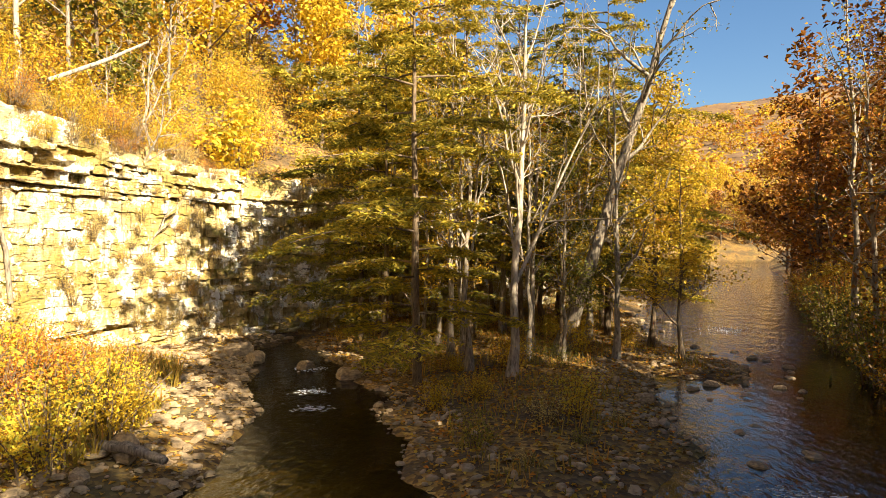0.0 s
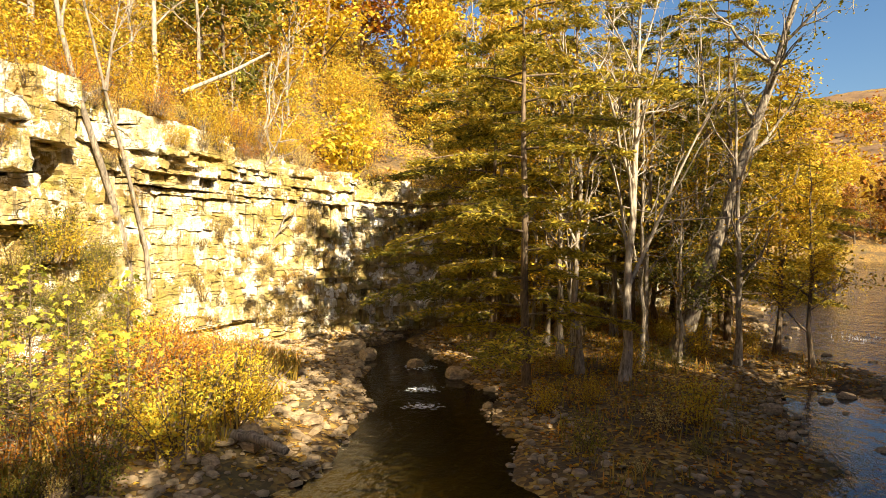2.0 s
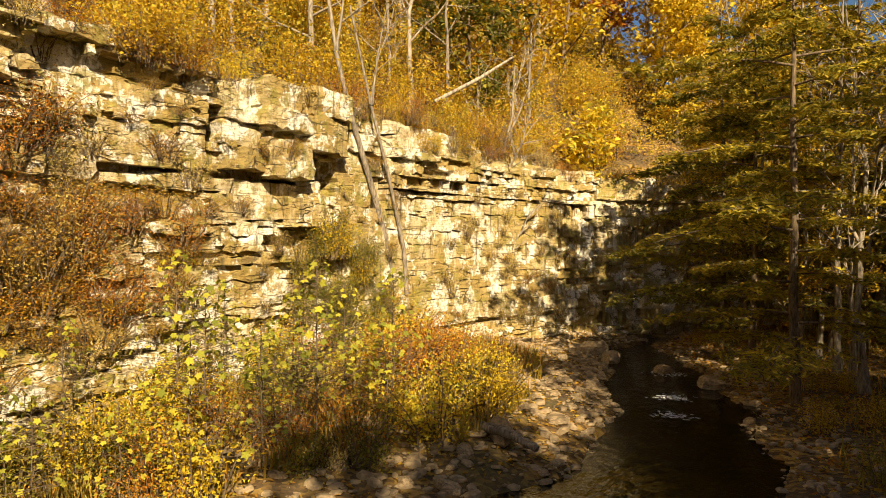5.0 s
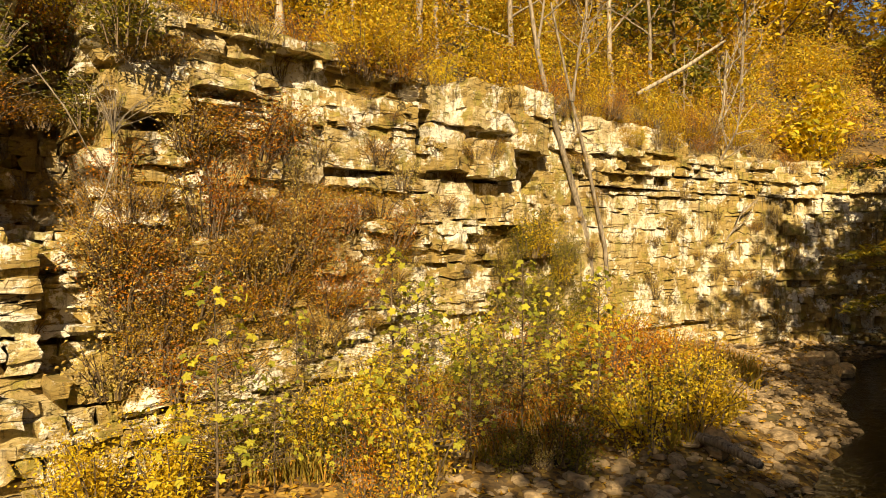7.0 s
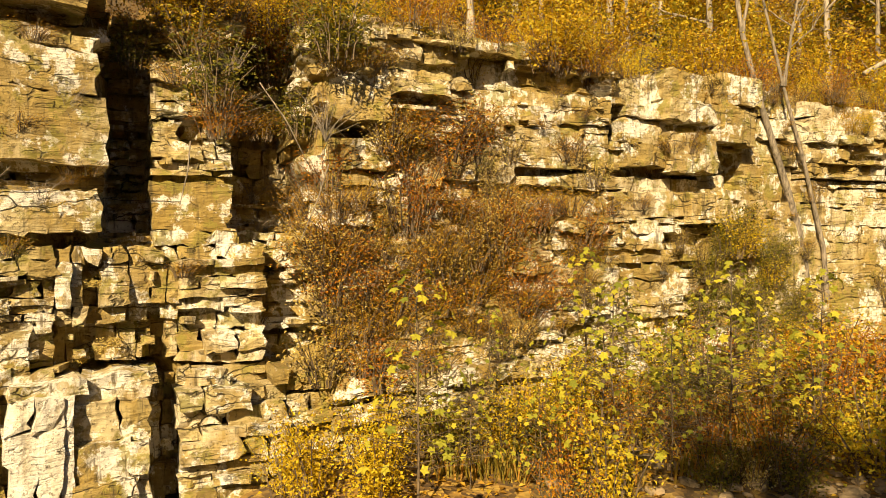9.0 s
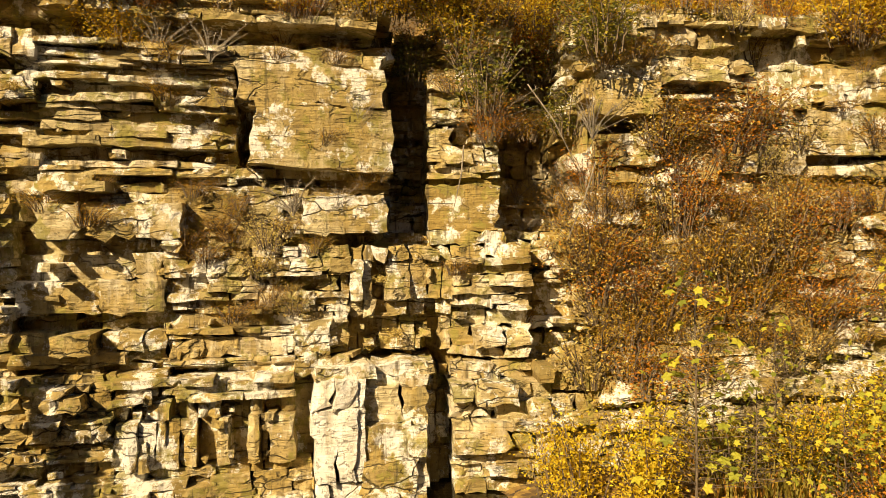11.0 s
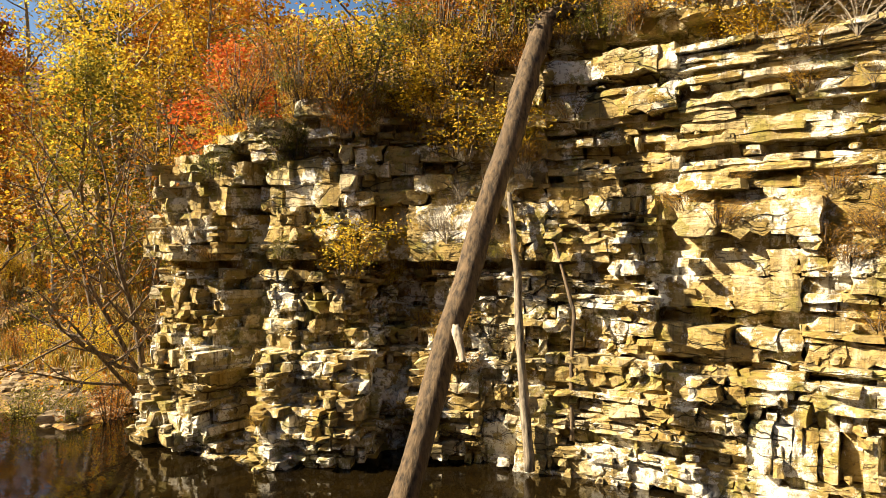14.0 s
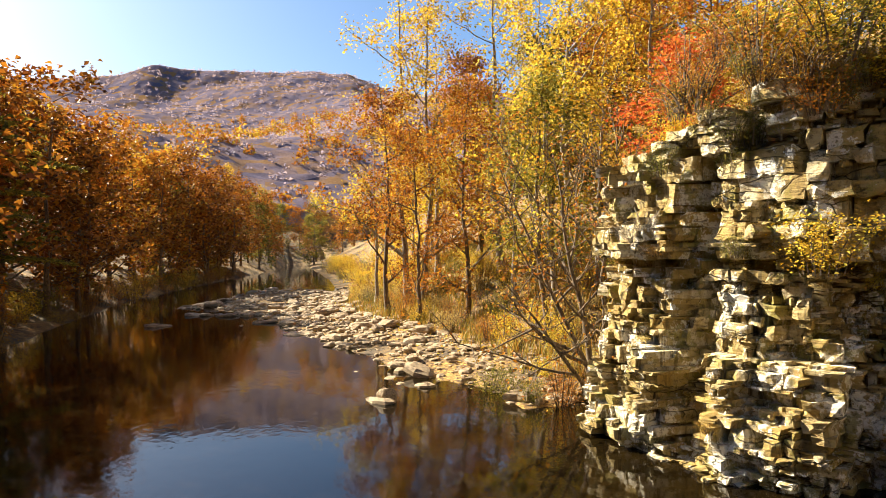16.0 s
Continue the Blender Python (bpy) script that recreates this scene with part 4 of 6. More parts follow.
def twig_tangle(seed, tall, wide, stems):
    """A leafless bush of fine pale twigs."""
    rng = np.random.default_rng(seed)
    tubes = []
    for i in range(stems):
        az, h = rng.uniform(0, 6.28), tall * rng.uniform(0.5, 1.1)
        u = np.linspace(0, 1, 4)
        d = np.array([math.cos(az), math.sin(az), 0]) * wide * rng.uniform(0.2, 1)
        p = d * (u ** 1.4)[:, None] + np.stack([0 * u, 0 * u, h * u], -1) + np.cumsum(rng.normal(0, 0.05, (4, 3)), axis=0) * u[:, None]
        tubes.append(tube(p, 0.011 * (1 - 0.7 * u) + 0.003, 3))
        for j in range(5):
            k = rng.uniform(0.3, 1)
            b = np.array([np.interp(k, u, p[:, q]) for q in range(3)])
            v = rng.normal(0, 1, 3) + [0, 0, 0.4]
            e = b + v / np.linalg.norm(v) * tall * rng.uniform(0.12, 0.35)
            tubes.append(tube([b, (b + e) / 2 + rng.normal(0, 0.02, 3), e], [0.006, 0.004, 0.002], 3))
    top = new("bare_bush")
    tagged(top, "leafless bush of fine pale twigs on the rock", "shrub")
    part("branchwork", mesh_of("branchwork", *joined(tubes)), GREYBARK, top)
    top.location = (0, 0, -300)
    return top


def plant(kind, x, y, scale=1.0, turn=None, sink=0.08, z=None, group="", tilt=(0, 0)):
    """A plant of that kind on the ground at x, y."""
    turn = random.uniform(0, 360) if turn is None else turn
    ob = copy_thing(kind, pose(x, y, ground_height(x, y) - sink if z is None else z, tilt[0], tilt[1], turn))
    ob.scale = (scale, scale, scale * random.uniform(0.92, 1.1))
    tagged(ob, group=group)
    return ob


KINDS = [(GREYBARK, GOLD, 14, "tall tree with golden yellow autumn leaves"), (BARK, YELLOW, 12, "slender tree with clear yellow autumn leaves"), (GREYBARK, GOLD, 17, "tall tree with thinning golden leaves"),
         (BARK, ORANGE, 13, "tree with orange-brown autumn leaves"), (BARK, OLIVE, 12, "tree with olive leaves turning yellow")]
GOLD_TREES = [tree(10 + i, "autumn_tree", l, b, m, h, h * 0.011, h * 0.23, 4200, 0.14, first=0.14, limbs=12, subs=5, twigs=1, fuzz=0.40) for i, (b, m, h, l) in enumerate(KINDS)]
FAR_TREES = [tree(20 + i, "autumn_tree", l, b, m, h, h * 0.012, h * 0.27, 1550, 0.33, first=0.10, limbs=12, subs=4, twigs=0, fuzz=0.6, coarse=True) for i, (b, m, h, l) in enumerate(KINDS)]
BANK_TREES = [tree(40 + i, "riverside_tree", l, b, m, h, h * 0.012, h * 0.30, 2000, 0.38, first=0.02, limbs=15, subs=4, twigs=0, fuzz=0.65, rise=0.4, coarse=True)
              for i, (b, m, h, l) in enumerate([(BARK, ORANGE, 15, "riverside tree with russet leaves down to the water"), (BARK, AMBER, 17, "riverside tree with deep amber leaves"), (BARK, OLIVE, 14, "riverside tree with dark olive leaves")])]
NEAR_BANK_TREES = [tree(44 + i, "riverside_tree", l, b, m, h, h * 0.012, h * 0.28, 5200, 0.16, first=0.03, limbs=15, subs=5, twigs=1, fuzz=0.45, rise=0.5)
                   for i, (b, m, h, l) in enumerate([(BARK, ORANGE, 15, "riverside tree with russet leaves down to the water"), (BARK, AMBER, 17, "riverside tree with deep amber leaves")])]
BARE_TREES = [tree(30 + i, "bare_tree", "nearly leafless pale tree with fine upright branches", b, GOLD, h, h * 0.010, h * 0.22, c, 0.13, first=0.22, limbs=11, subs=6, twigs=2, rise=1.3, fuzz=0.2)
              for i, (b, h, c) in enumerate([(PALEBARK, 13, 220), (GREYBARK, 11, 350), (GREYBARK, 15, 150)])]
RED_TREE = tree(50, "red_maple", "small maple with bright red and orange leaves", BARK, RED, 7.0, 0.08, 2.2, 2600, 0.15, first=0.2, limbs=12, subs=6, fuzz=0.3)
HEMLOCKS = [hemlock(60, 16, 0.17, 5.4, 46, 0.10), hemlock(61, 13, 0.14, 4.8, 40, 0.14), hemlock(62, 17, 0.19, 4.8, 44, 0.2)]
SHRUBS = {
    "rust": shrub(70, "rusty_shrub", "rust-brown bush with small dry leaves", RUST, 0.9, 0.9, 20, 840, 0.038),
    "yellow": shrub(71, "yellow_shrub", "dense yellow-leaved bush at the cliff's foot", YELLOW, 1.5, 1.1, 18, 1500, 0.05),
    "straw": shrub(72, "dry_weeds", "tall straw-coloured dry weeds in clumps", STRAW, 1.2, 0.8, 22, 640, 0.05, droop=1.2),
    "olive": shrub(73, "green_shrub", "olive-green leafy bush with yellowing leaves", OLIVE, 1.5, 1.0, 14, 850, 0.062),
    "orange": shrub(74, "orange_shrub", "orange-brown bush with dry autumn leaves", ORANGE, 1.5, 1.1, 18, 1100, 0.045),
    "gold": shrub(75, "golden_undergrowth", "golden undergrowth of small leafy saplings", GOLD, 2.4, 1.6, 18, 1300, 0.085),
    "bare": twig_tangle(77, 1.2, 0.9, 20),
    "grass": shrub(76, "grass_tuft", "tuft of dry grass on a rock ledge", STRAW, 0.35, 0.3, 12, 150, 0.06, stalk=STRAW, droop=1.5),
}


# ---- planting: the slope above the cliff ----
random.seed(11)
rng = np.random.default_rng(11)


def one(fn, x, y, *more):
    return fn(np.array([x]), np.array([y]), *more)


def scatter(count, x0, x1, y0, y1, keep, gap):
    """Random places in a rectangle that keep() allows, at least gap apart."""
    out, tries = [], 0
    while len(out) < count and tries < count * 60:
        tries += 1
        x, y = random.uniform(x0, x1), random.uniform(y0, y1)
        if keep(x, y) and all((x - a) ** 2 + (y - b) ** 2 > gap * gap for a, b in out):
            out.append((x, y))
    return out


def behind(lo, hi):
    return lambda x, y: lo < one(from_cliff, x, y)[0][0] < hi


def on_land(name, lo, hi=1e9):
    return lambda x, y: lo < one(inside, x, y, name)[0] < hi


def forest(places, weights, group, lo=0.7, hi=1.1, near=27):
    for x, y in places:
        if math.hypot(x + 11.2, y + 16.9) < 3.4 or math.hypot(x + 9.6, y + 19.2) < 3.0:
            continue
        south = y < -15 and math.hypot(x, y) < 50
        i = random.choices(range(8), [2, 0, 2.5, 8, 3.5, 1, 2.5, 1.5] if south else weights)[0]
        kinds = (GOLD_TREES if math.hypot(x, y) < near or south else FAR_TREES) + BARE_TREES
        plant(kinds[i], x, y, random.uniform(lo, hi), group=group)


forest(scatter(104, -46, 14, -21, 66, behind(2.6, 25), 2.6), [5, 5, 4, 0.7, 1.6, 1.2, 1.4, 0.8], "trees on the slope above the cliff", near=31)
for x, y in scatter(190, -26, 10, -19, 48, behind(2.5, 13), 1.15):
    plant(SHRUBS[random.choice(["gold", "orange", "rust", "rust", "rust", "orange", "olive"] if y < 13 else ["gold", "gold", "gold", "orange", "rust", "yellow", "olive"])], x, y, random.uniform(0.7, 1.4), group="undergrowth above the cliff")
for x, y in scatter(120, -19, -6, -17, 36, behind(0.1, 3.0), 0.6):
    z = max(ground_height(x, y), float(cliff_top(one(from_cliff, x, y)[1][0]))) - 0.1
    plant(SHRUBS[random.choice(["gold", "orange", "rust", "rust", "straw", "yellow"])], x, y, random.uniform(0.55, 1.1), z=z, group="bushes along the cliff's edge")
# downstream bank
forest(scatter(44, -30, -7, -46, -20, lambda x, y: on_land("south", 4.0)(x, y) and not behind(-2.0, 90)(x, y), 2.0), [2, 0, 2, 12, 2, 2, 3, 2], "trees on the bank downstream", 0.8, 1.15, 48)
forest(scatter(34, -45, -8, -120, -44, on_land("south", 4.5, 36), 3.2), [5, 2, 4, 5, 4, 2, 3, 1], "trees on the bank downstream", 0.6, 0.95)
for x, y in scatter(120, -18, -4, -52, -18.5, lambda x, y: on_land("south", 1.6 if y > -23 else 4.6, 14)(x, y) and not behind(-0.6, 90)(x, y), 0.95):
    plant(SHRUBS[random.choice(["gold", "yellow", "straw", "straw", "straw", "olive", "orange"])], x, y, random.uniform(0.5, 1.1), group="bushes on the bank downstream")
# east bank
for x, y in scatter(74, -6, 70, -150, 110, on_land("east", 0.4, 6), 3.3):
    plant(random.choices(NEAR_BANK_TREES if 6 < y < 42 else BANK_TREES, [2, 5] if 6 < y < 42 else [4, 4, 2])[0], x, y, random.uniform(0.75, 0.92) if y < -12 else random.uniform(0.75, 1.05), group="trees on the far bank")
forest(scatter(34, 0, 90, -170, 150, on_land("east", 6, 30), 4.6), [2, 0, 2, 8, 2, 0, 0, 0], "trees on the far slope", 0.7, 1.0)
for x, y in scatter(46, 4, 60, -120, 75, on_land("east", 5, 15), 3.4):
    plant(random.choices(BANK_TREES, [5, 5, 2])[0], x, y, random.uniform(0.75, 0.95), group="trees on the far slope")
for x, y in scatter(115, -4, 45, -110, 75, on_land("east", -0.3, 2.4), 1.4):
    plant(SHRUBS[random.choice(["rust", "olive", "orange", "orange", "gold"])], x, y, random.uniform(0.9, 1.5), group="bushes on the far bank")
# unseen trees, added and sized so their shade reaches the gravel bar and island
for x, y, k, sc in ((12.6, -8.5, 1, 1.15), (13.0, -4.8, 1, 0.92), (12.4, -1.2, 0, 0.9), (14.8, -9.5, 1, 1.05), (12.8, 3.0, 2, 1.0), (13.6, -2.8, 1, 0.85), (15.2, -9.0, 0, 1.1), (14.6, 1.6, 1, 1.25)):
    plant(BANK_TREES[k], x, y, sc, group="tall trees on the far bank")
# more trees out of view, added to shade the island
for x, y, sc in ((12.6, 5.0, 1.15), (12.9, 8.6, 0.9), (13.4, 11.4, 0.9), (13.0, 14.2, 0.85), (14.6, 9.6, 1.0), (12.2, 10.0, 0.75), (12.3, 6.8, 0.8), (13.2, 0.6, 1.05), (14.2, 3.4, 1.3), (12.6, -2.2, 0.95), (13.6, 7.0, 0.88), (15.4, 5.4, 0.95)):
    plant(NEAR_BANK_TREES[0], x, y, sc, group="tall trees on the far bank")
for x, y in scatter(34, 12, 32, 15, 58, on_land("east", -0.5, 1.6), 1.1):
    plant(SHRUBS[random.choice(["rust", "olive", "olive", "orange"])], x, y, random.uniform(1.2, 2.0), group="bushes on the far bank")
# upstream
forest(scatter(58, -12, 110, 44, 230, lambda x, y: on_land("north", 2.5)(x, y) or on_land("bend", 2.5)(x, y), 4.0), [5, 5, 4, 1, 2, 0, 0, 0], "trees upstream", 0.7, 1.1)
forest(scatter(34, 42, 105, 168, 215, on_land("bend", 0.5, 30), 3.4), [4, 5, 3, 5, 2, 0, 0, 0], "trees round the bend upstream", 0.6, 1.0)
forest(scatter(16, -70, 24, -235, -135, lambda x, y: on_land("east", 0.8, 30)(x, y) or on_land("south", 0.8, 30)(x, y), 5.0), [4, 4, 3, 5, 2, 0, 0, 0], "trees round the bend downstream", 0.7, 1.1)
for x, y in scatter(14, -60, 20, -225, -140, lambda x, y: on_land("east", 0.5, 6)(x, y) or on_land("south", 0.5, 6)(x, y), 5.0):
    plant(random.choice(BANK_TREES), x, y, random.uniform(0.7, 1.0), group="trees round the bend downstream")
for x, y in scatter(55, -16, -1, -130, -48, lambda x, y: on_land("south", 1.2 if y < -75 else 4.5, 9)(x, y), 1.6):
    plant(SHRUBS[random.choice(["olive", "straw", "orange", "gold", "gold"])], x, y, random.uniform(0.9, 1.5), group="bushes on the bank downstream")
for x, y in scatter(14, -20, -6, 9, 35, behind(2.2, 9), 2.0):
    plant(BARE_TREES[random.choice([0, 0, 1, 2])], x, y, random.uniform(0.7, 1.0), group="pale trees above the cliff")
for x, y in scatter(30, 6, 70, 42, 176, lambda x, y: -0.3 < one(inside, x, y, "north")[0] < 3.0, 2.2):
    plant(SHRUBS[random.choice(["gold", "gold", "orange", "olive", "straw"])], x, y, random.uniform(0.9, 1.8), group="bushes on the bank upstream")
for x, y in scatter(16, 45, 100, 170, 190, on_land("bend", 0.3, 6), 3.0):
    plant(random.choice(BANK_TREES[:2]), x, y, random.uniform(0.6, 0.9), group="trees round the bend upstream")
for x, y, k, sc in ((14.6, 22.5, 1, 1.1), (17.5, 28.5, 2, 1.0), (13.6, 18.6, 1, 1.0)):
    plant(BARE_TREES[k], x, y, sc, group="thin trees on the far bank")
plant(HEMLOCKS[2], 13.6, -40.0, 0.95, group="hemlocks on the far bank")
# the island
for x, y, k, sc in ((-0.8, 20.8, 0, 0.9), (-2.3, 25.5, 1, 1.0), (1.2, 27.5, 2, 0.9), (7.6, 31, 0, 0.95), (6.0, 34.5, 2, 1.0), (9.6, 38, 1, 1.1), (-3.6, 29.5, 2, 0.8), (3.6, 30.5, 1, 1.15), (4.2, 37.5, 2, 0.85), (8.4, 35, 1, 1.1), (-0.2, 34.5, 0, 1.0)):
    plant(HEMLOCKS[k], x, y, sc, group="hemlocks on the island")
for x, y, k, sc in ((0.6, 23, 1, 0.95), (3.4, 25.5, 1, 1.0), (1.4, 31, 0, 1.0), (6.2, 28.5, 2, 0.9), (0.3, 24.2, 2, 0.8), (3.0, 23.6, 1, 0.85), (5.3, 27.6, 0, 0.85), (4.4, 24.4, 1, 0.75), (2.6, 29.2, 2, 0.9), (-0.2, 27.2, 1, 0.9), (7.0, 26.8, 1, 0.8)):
    plant(BARE_TREES[k], x, y, sc, group="pale trees on the island")
forest(scatter(24, -5, 13, 24, 50, on_land("island", 1.2), 2.2), [4, 5, 3, 1, 4, 0.5, 0.5, 0.5], "young trees on the island", 0.55, 0.95, 60)
for x, y in scatter(60, -5, 12, 9.5, 44, on_land("island", 1.0), 1.0):
    plant(SHRUBS[random.choice(["olive", "olive", "rust", "straw", "orange", "gold"])], x, y, random.uniform(0.3, 0.75), group="undergrowth on the island")


# ---- the cliff's foot ----
for x, y in scatter(58, -13.2, -7, 3.0, 19, lambda x, y: on_land("gravel", 1.2 + 0.16 * (y - 8))(x, y) and one(from_cliff, x, y)[0][0] < -0.7, 0.55):
    plant(SHRUBS[random.choice(["yellow", "yellow", "yellow", "yellow", "straw", "yellow", "olive", "orange"] if y < 14 else ["straw", "straw", "orange", "yellow"])], x, y, random.uniform(0.65, 1.15) * (1.15 if y > 12 else 1), group="bushes at the cliff's foot")

for x, y in ((-9.6, 15.2), (-9.0, 15.9), (-9.9, 16.3), (-8.6, 14.8), (-9.3, 16.9), (-10.2, 15.5)):
    plant(SHRUBS["orange"], x, y, random.uniform(0.9, 1.25), group="russet bushes on the gravel bar")
for x, y in ((-17.2, -8.4), (-18.4, -11.0), (-16.6, -12.6), (-19.5, -13.4), (-15.6, -14.6), (-17.6, -15.2)):
    plant(random.choice([GOLD_TREES[3], GOLD_TREES[4], GOLD_TREES[0]]), x, y, random.uniform(0.8, 1.0), group="trees on the slope above the cliff")


def on_ledge(kind, s, z, scale, group, out=0.0):
    p, o = cliff_at(s)
    out += float(profile(s, z)) + 0.10
    ob = copy_thing(SHRUBS[kind], pose(p[0] + o[0] * out, p[1] + o[1] * out, z, 0, 0, math.degrees(math.atan2(o[1], o[0])) - 90 + random.gauss(0, 12) + random.choice([0, 180])))
    ob.scale = (scale * random.uniform(1.05, 1.35), scale * random.uniform(0.65, 0.9), scale * random.uniform(0.75, 1.05))
    tagged(ob, group=group)


for i in range(250):
    y, z = random.uniform(3.8, 11.5), random.uniform(1.0, 7.0)
    if random.random() < 0.95 - abs(z - 4.2) * 0.2 - max(0, y - 8.5) * 0.2 - (0.2 if z < 2.8 else 0):
        on_ledge(random.choice(["rust", "rust", "orange", "straw"]), Y_S(y), z, random.uniform(0.55, 1.1), "bushes on the ledges")
for y, z, k, n in ((4.6, 8.3, "rust", 6), (3.4, 5.2, "bare", 5), (2.4, 6.6, "bare", 4), (-9.4, 5.6, "bare", 4), (-10.4, 4.6, "bare", 4), (-12.6, 6.2, "bare", 3), (-1.3, 5.0, "bare", 3), (-14.8, 4.4, "bare", 3), (5.8, 4.4, "bare", 4), (7.5, 6.0, "bare", 3), (-11.5, 7.4, "olive", 6), (-9.6, 8.3, "olive", 8), (-9.2, 8.0, "orange", 5), (-13.6, 6.3, "olive", 5), (-11.2, 4.1, "gold", 3), (-10.7, 3.9, "yellow", 4),
                   (-9.8, 2.5, "rust", 4), (-1.6, 4.6, "rust", 4), (-0.6, 5.6, "rust", 4), (-2.6, 5.3, "rust", 3), (-4.2, 8.3, "gold", 4), (-7.5, 8.6, "olive", 4), (16.2, 2.6, "olive", 8), (16.6, 4.0, "olive", 5), (-0.6, 6.1, "rust", 5), (-4.6, 5.1, "rust", 4), (-3.3, 4.3, "rust", 5), (-2.2, 3.9, "straw", 4), (-2.4, 3.4, "rust", 3), (-3.7, 7.3, "rust", 3), (-3.4, 7.5, "bare", 3),
                   (-1.0, 6.3, "bare", 4), (0.3, 2.6, "grass", 3), (-0.8, 7.9, "rust", 3), (9.6, 7.2, "rust", 3), (13.4, 6.9, "rust", 4), (10.2, 8.6, "rust", 4), (17.2, 7.6, "rust", 4), (20.5, 8.0, "gold", 4), (23.5, 5.2, "straw", 4), (26.2, 3.6, "straw", 6), (27.6, 2.6, "rust", 6), (28.4, 5.2, "straw", 5), (27.0, 1.6, "straw", 5)):
    for i in range(n):
        on_ledge(k, Y_S(y + random.gauss(0, 0.5)), z + random.gauss(0, 0.3), random.uniform(0.3, 0.65), "bushes on the ledges")
for i in range(54):
    on_ledge(random.choice(["gold", "olive", "rust", "rust", "orange", "bare"]), Y_S(random.uniform(-8.4, 4.4)), random.uniform(8.45, 9.3), random.uniform(0.35, 0.75), "bushes hanging over the brow", 0.1)
for i in range(34):
    on_ledge(random.choice(["rust", "rust", "bare", "orange", "olive"]), Y_S(random.uniform(0.6, 4.3)), random.uniform(6.2, 9.4), random.uniform(0.5, 1.0), "bushes over the gully", 0.7)
for i in range(40):
    on_ledge(random.choice(["rust", "straw", "grass", "straw"]), Y_S(random.uniform(13, 30)), random.uniform(1.0, 7.0), random.uniform(0.3, 0.7), "tufts on the ledges")
for i in range(64):
    s = Y_S(random.uniform(4.5, 30))
    on_ledge(random.choice(["gold", "rust", "straw", "orange", "orange", "yellow", "bare"]), s, float(cliff_top(s)) + random.uniform(-0.7, 0.2), random.uniform(0.45, 0.9), "bushes hanging over the cliff's edge", -0.1)
# bushes added to darken the bank where it lies in shade
for x, y in ((-8.9, -18.9), (-8.2, -19.3), (-7.9, -20.2), (-8.7, -20.4), (-9.6, -19.6), (-7.6, -21.3)):
    plant(SHRUBS[random.choice(["olive", "rust", "orange"])], x, y, random.uniform(0.6, 0.9), group="bushes below the cliff's corner")
for i in range(24):
    y = random.uniform(-14.6, -8.4)
    on_ledge(random.choice(["olive", "rust", "rust", "orange", "olive"]), Y_S(y), float(cliff_top(Y_S(y))) + random.uniform(-0.3, 1.0), random.uniform(0.6, 1.15), "bushes over the southern cliff", 0.1)
for i in range(12):
    on_ledge(random.choice(["olive", "rust", "orange", "gold", "bare"]), Y_S(random.uniform(-14.5, -8.6)), random.uniform(6.0, 8.4), random.uniform(0.4, 0.8), "bushes over the southern cliff", 0.2)
for i in range(18):
    on_ledge(random.choice(["olive", "rust", "rust", "grass", "bare"]), Y_S(random.uniform(-14.8, -8.4)), random.choice([4.25, 5.4, random.uniform(2.0, 7.2)]), random.uniform(0.25, 0.5), "tufts on the southern cliff", 0.0)
for i in range(16):
    on_ledge(random.choice(["olive", "olive", "yellow"]), Y_S(random.uniform(14.3, 18.3)), random.uniform(0.9, 4.6), random.uniform(0.6, 1.0), "ivy against the cliff", 0.25)
for i in range(60):
    s = random.uniform(CUM[4], CUM[17])
    on_ledge(random.choice(["rust", "grass", "grass", "grass"]), s, random.choice([0.9, 2.3, 3.9, 5.35, 7.05, random.uniform(1, 8)]) + random.uniform(-0.1, 0.1), random.uniform(0.35, 0.8) * (0.7 if s > 0 else 1), "tufts on the ledges")
plant(RED_TREE, -11.2, -16.9, 0.72, z=4.9)

# ---- woods on the far hills ----
def woods(name, mat, count, x0, x1, y0, y1, size, leaves, keep, blade=0.9, label="distant woods in autumn colours on the hills"):
    r = np.random.default_rng(len(name))
    x, y = r.uniform(x0, x1, count), r.uniform(y0, y1, count)
    ok = keep(x, y)
    x, y = x[ok], y[ok]
    z = height(x, y)
    tall = size * r.uniform(0.7, 1.2, len(x))
    c = r.normal(0, 1, (len(x), leaves, 3))
    c /= np.linalg.norm(c, axis=2, keepdims=True)
    c *= r.uniform(0.4, 1.0, (len(x), leaves, 1)) * tall[:, None, None] * np.array([0.36, 0.36, 0.5])
    c += np.stack([x, y, z + tall * 0.55], -1)[:, None, :]
    v, f = leaf_quads(r, c.reshape(-1, 3), blade, 0.2, 1.2)
    ob = part(name, mesh_of(name, v, f), mat)
    tagged(ob, label, "woods", kind="stuff")


def dry(x, y):
    return (np.maximum(np.maximum(inside(x, y, "east"), inside(x, y, "south")), np.maximum(inside(x, y, "north"), inside(x, y, "bend"))) > 6)


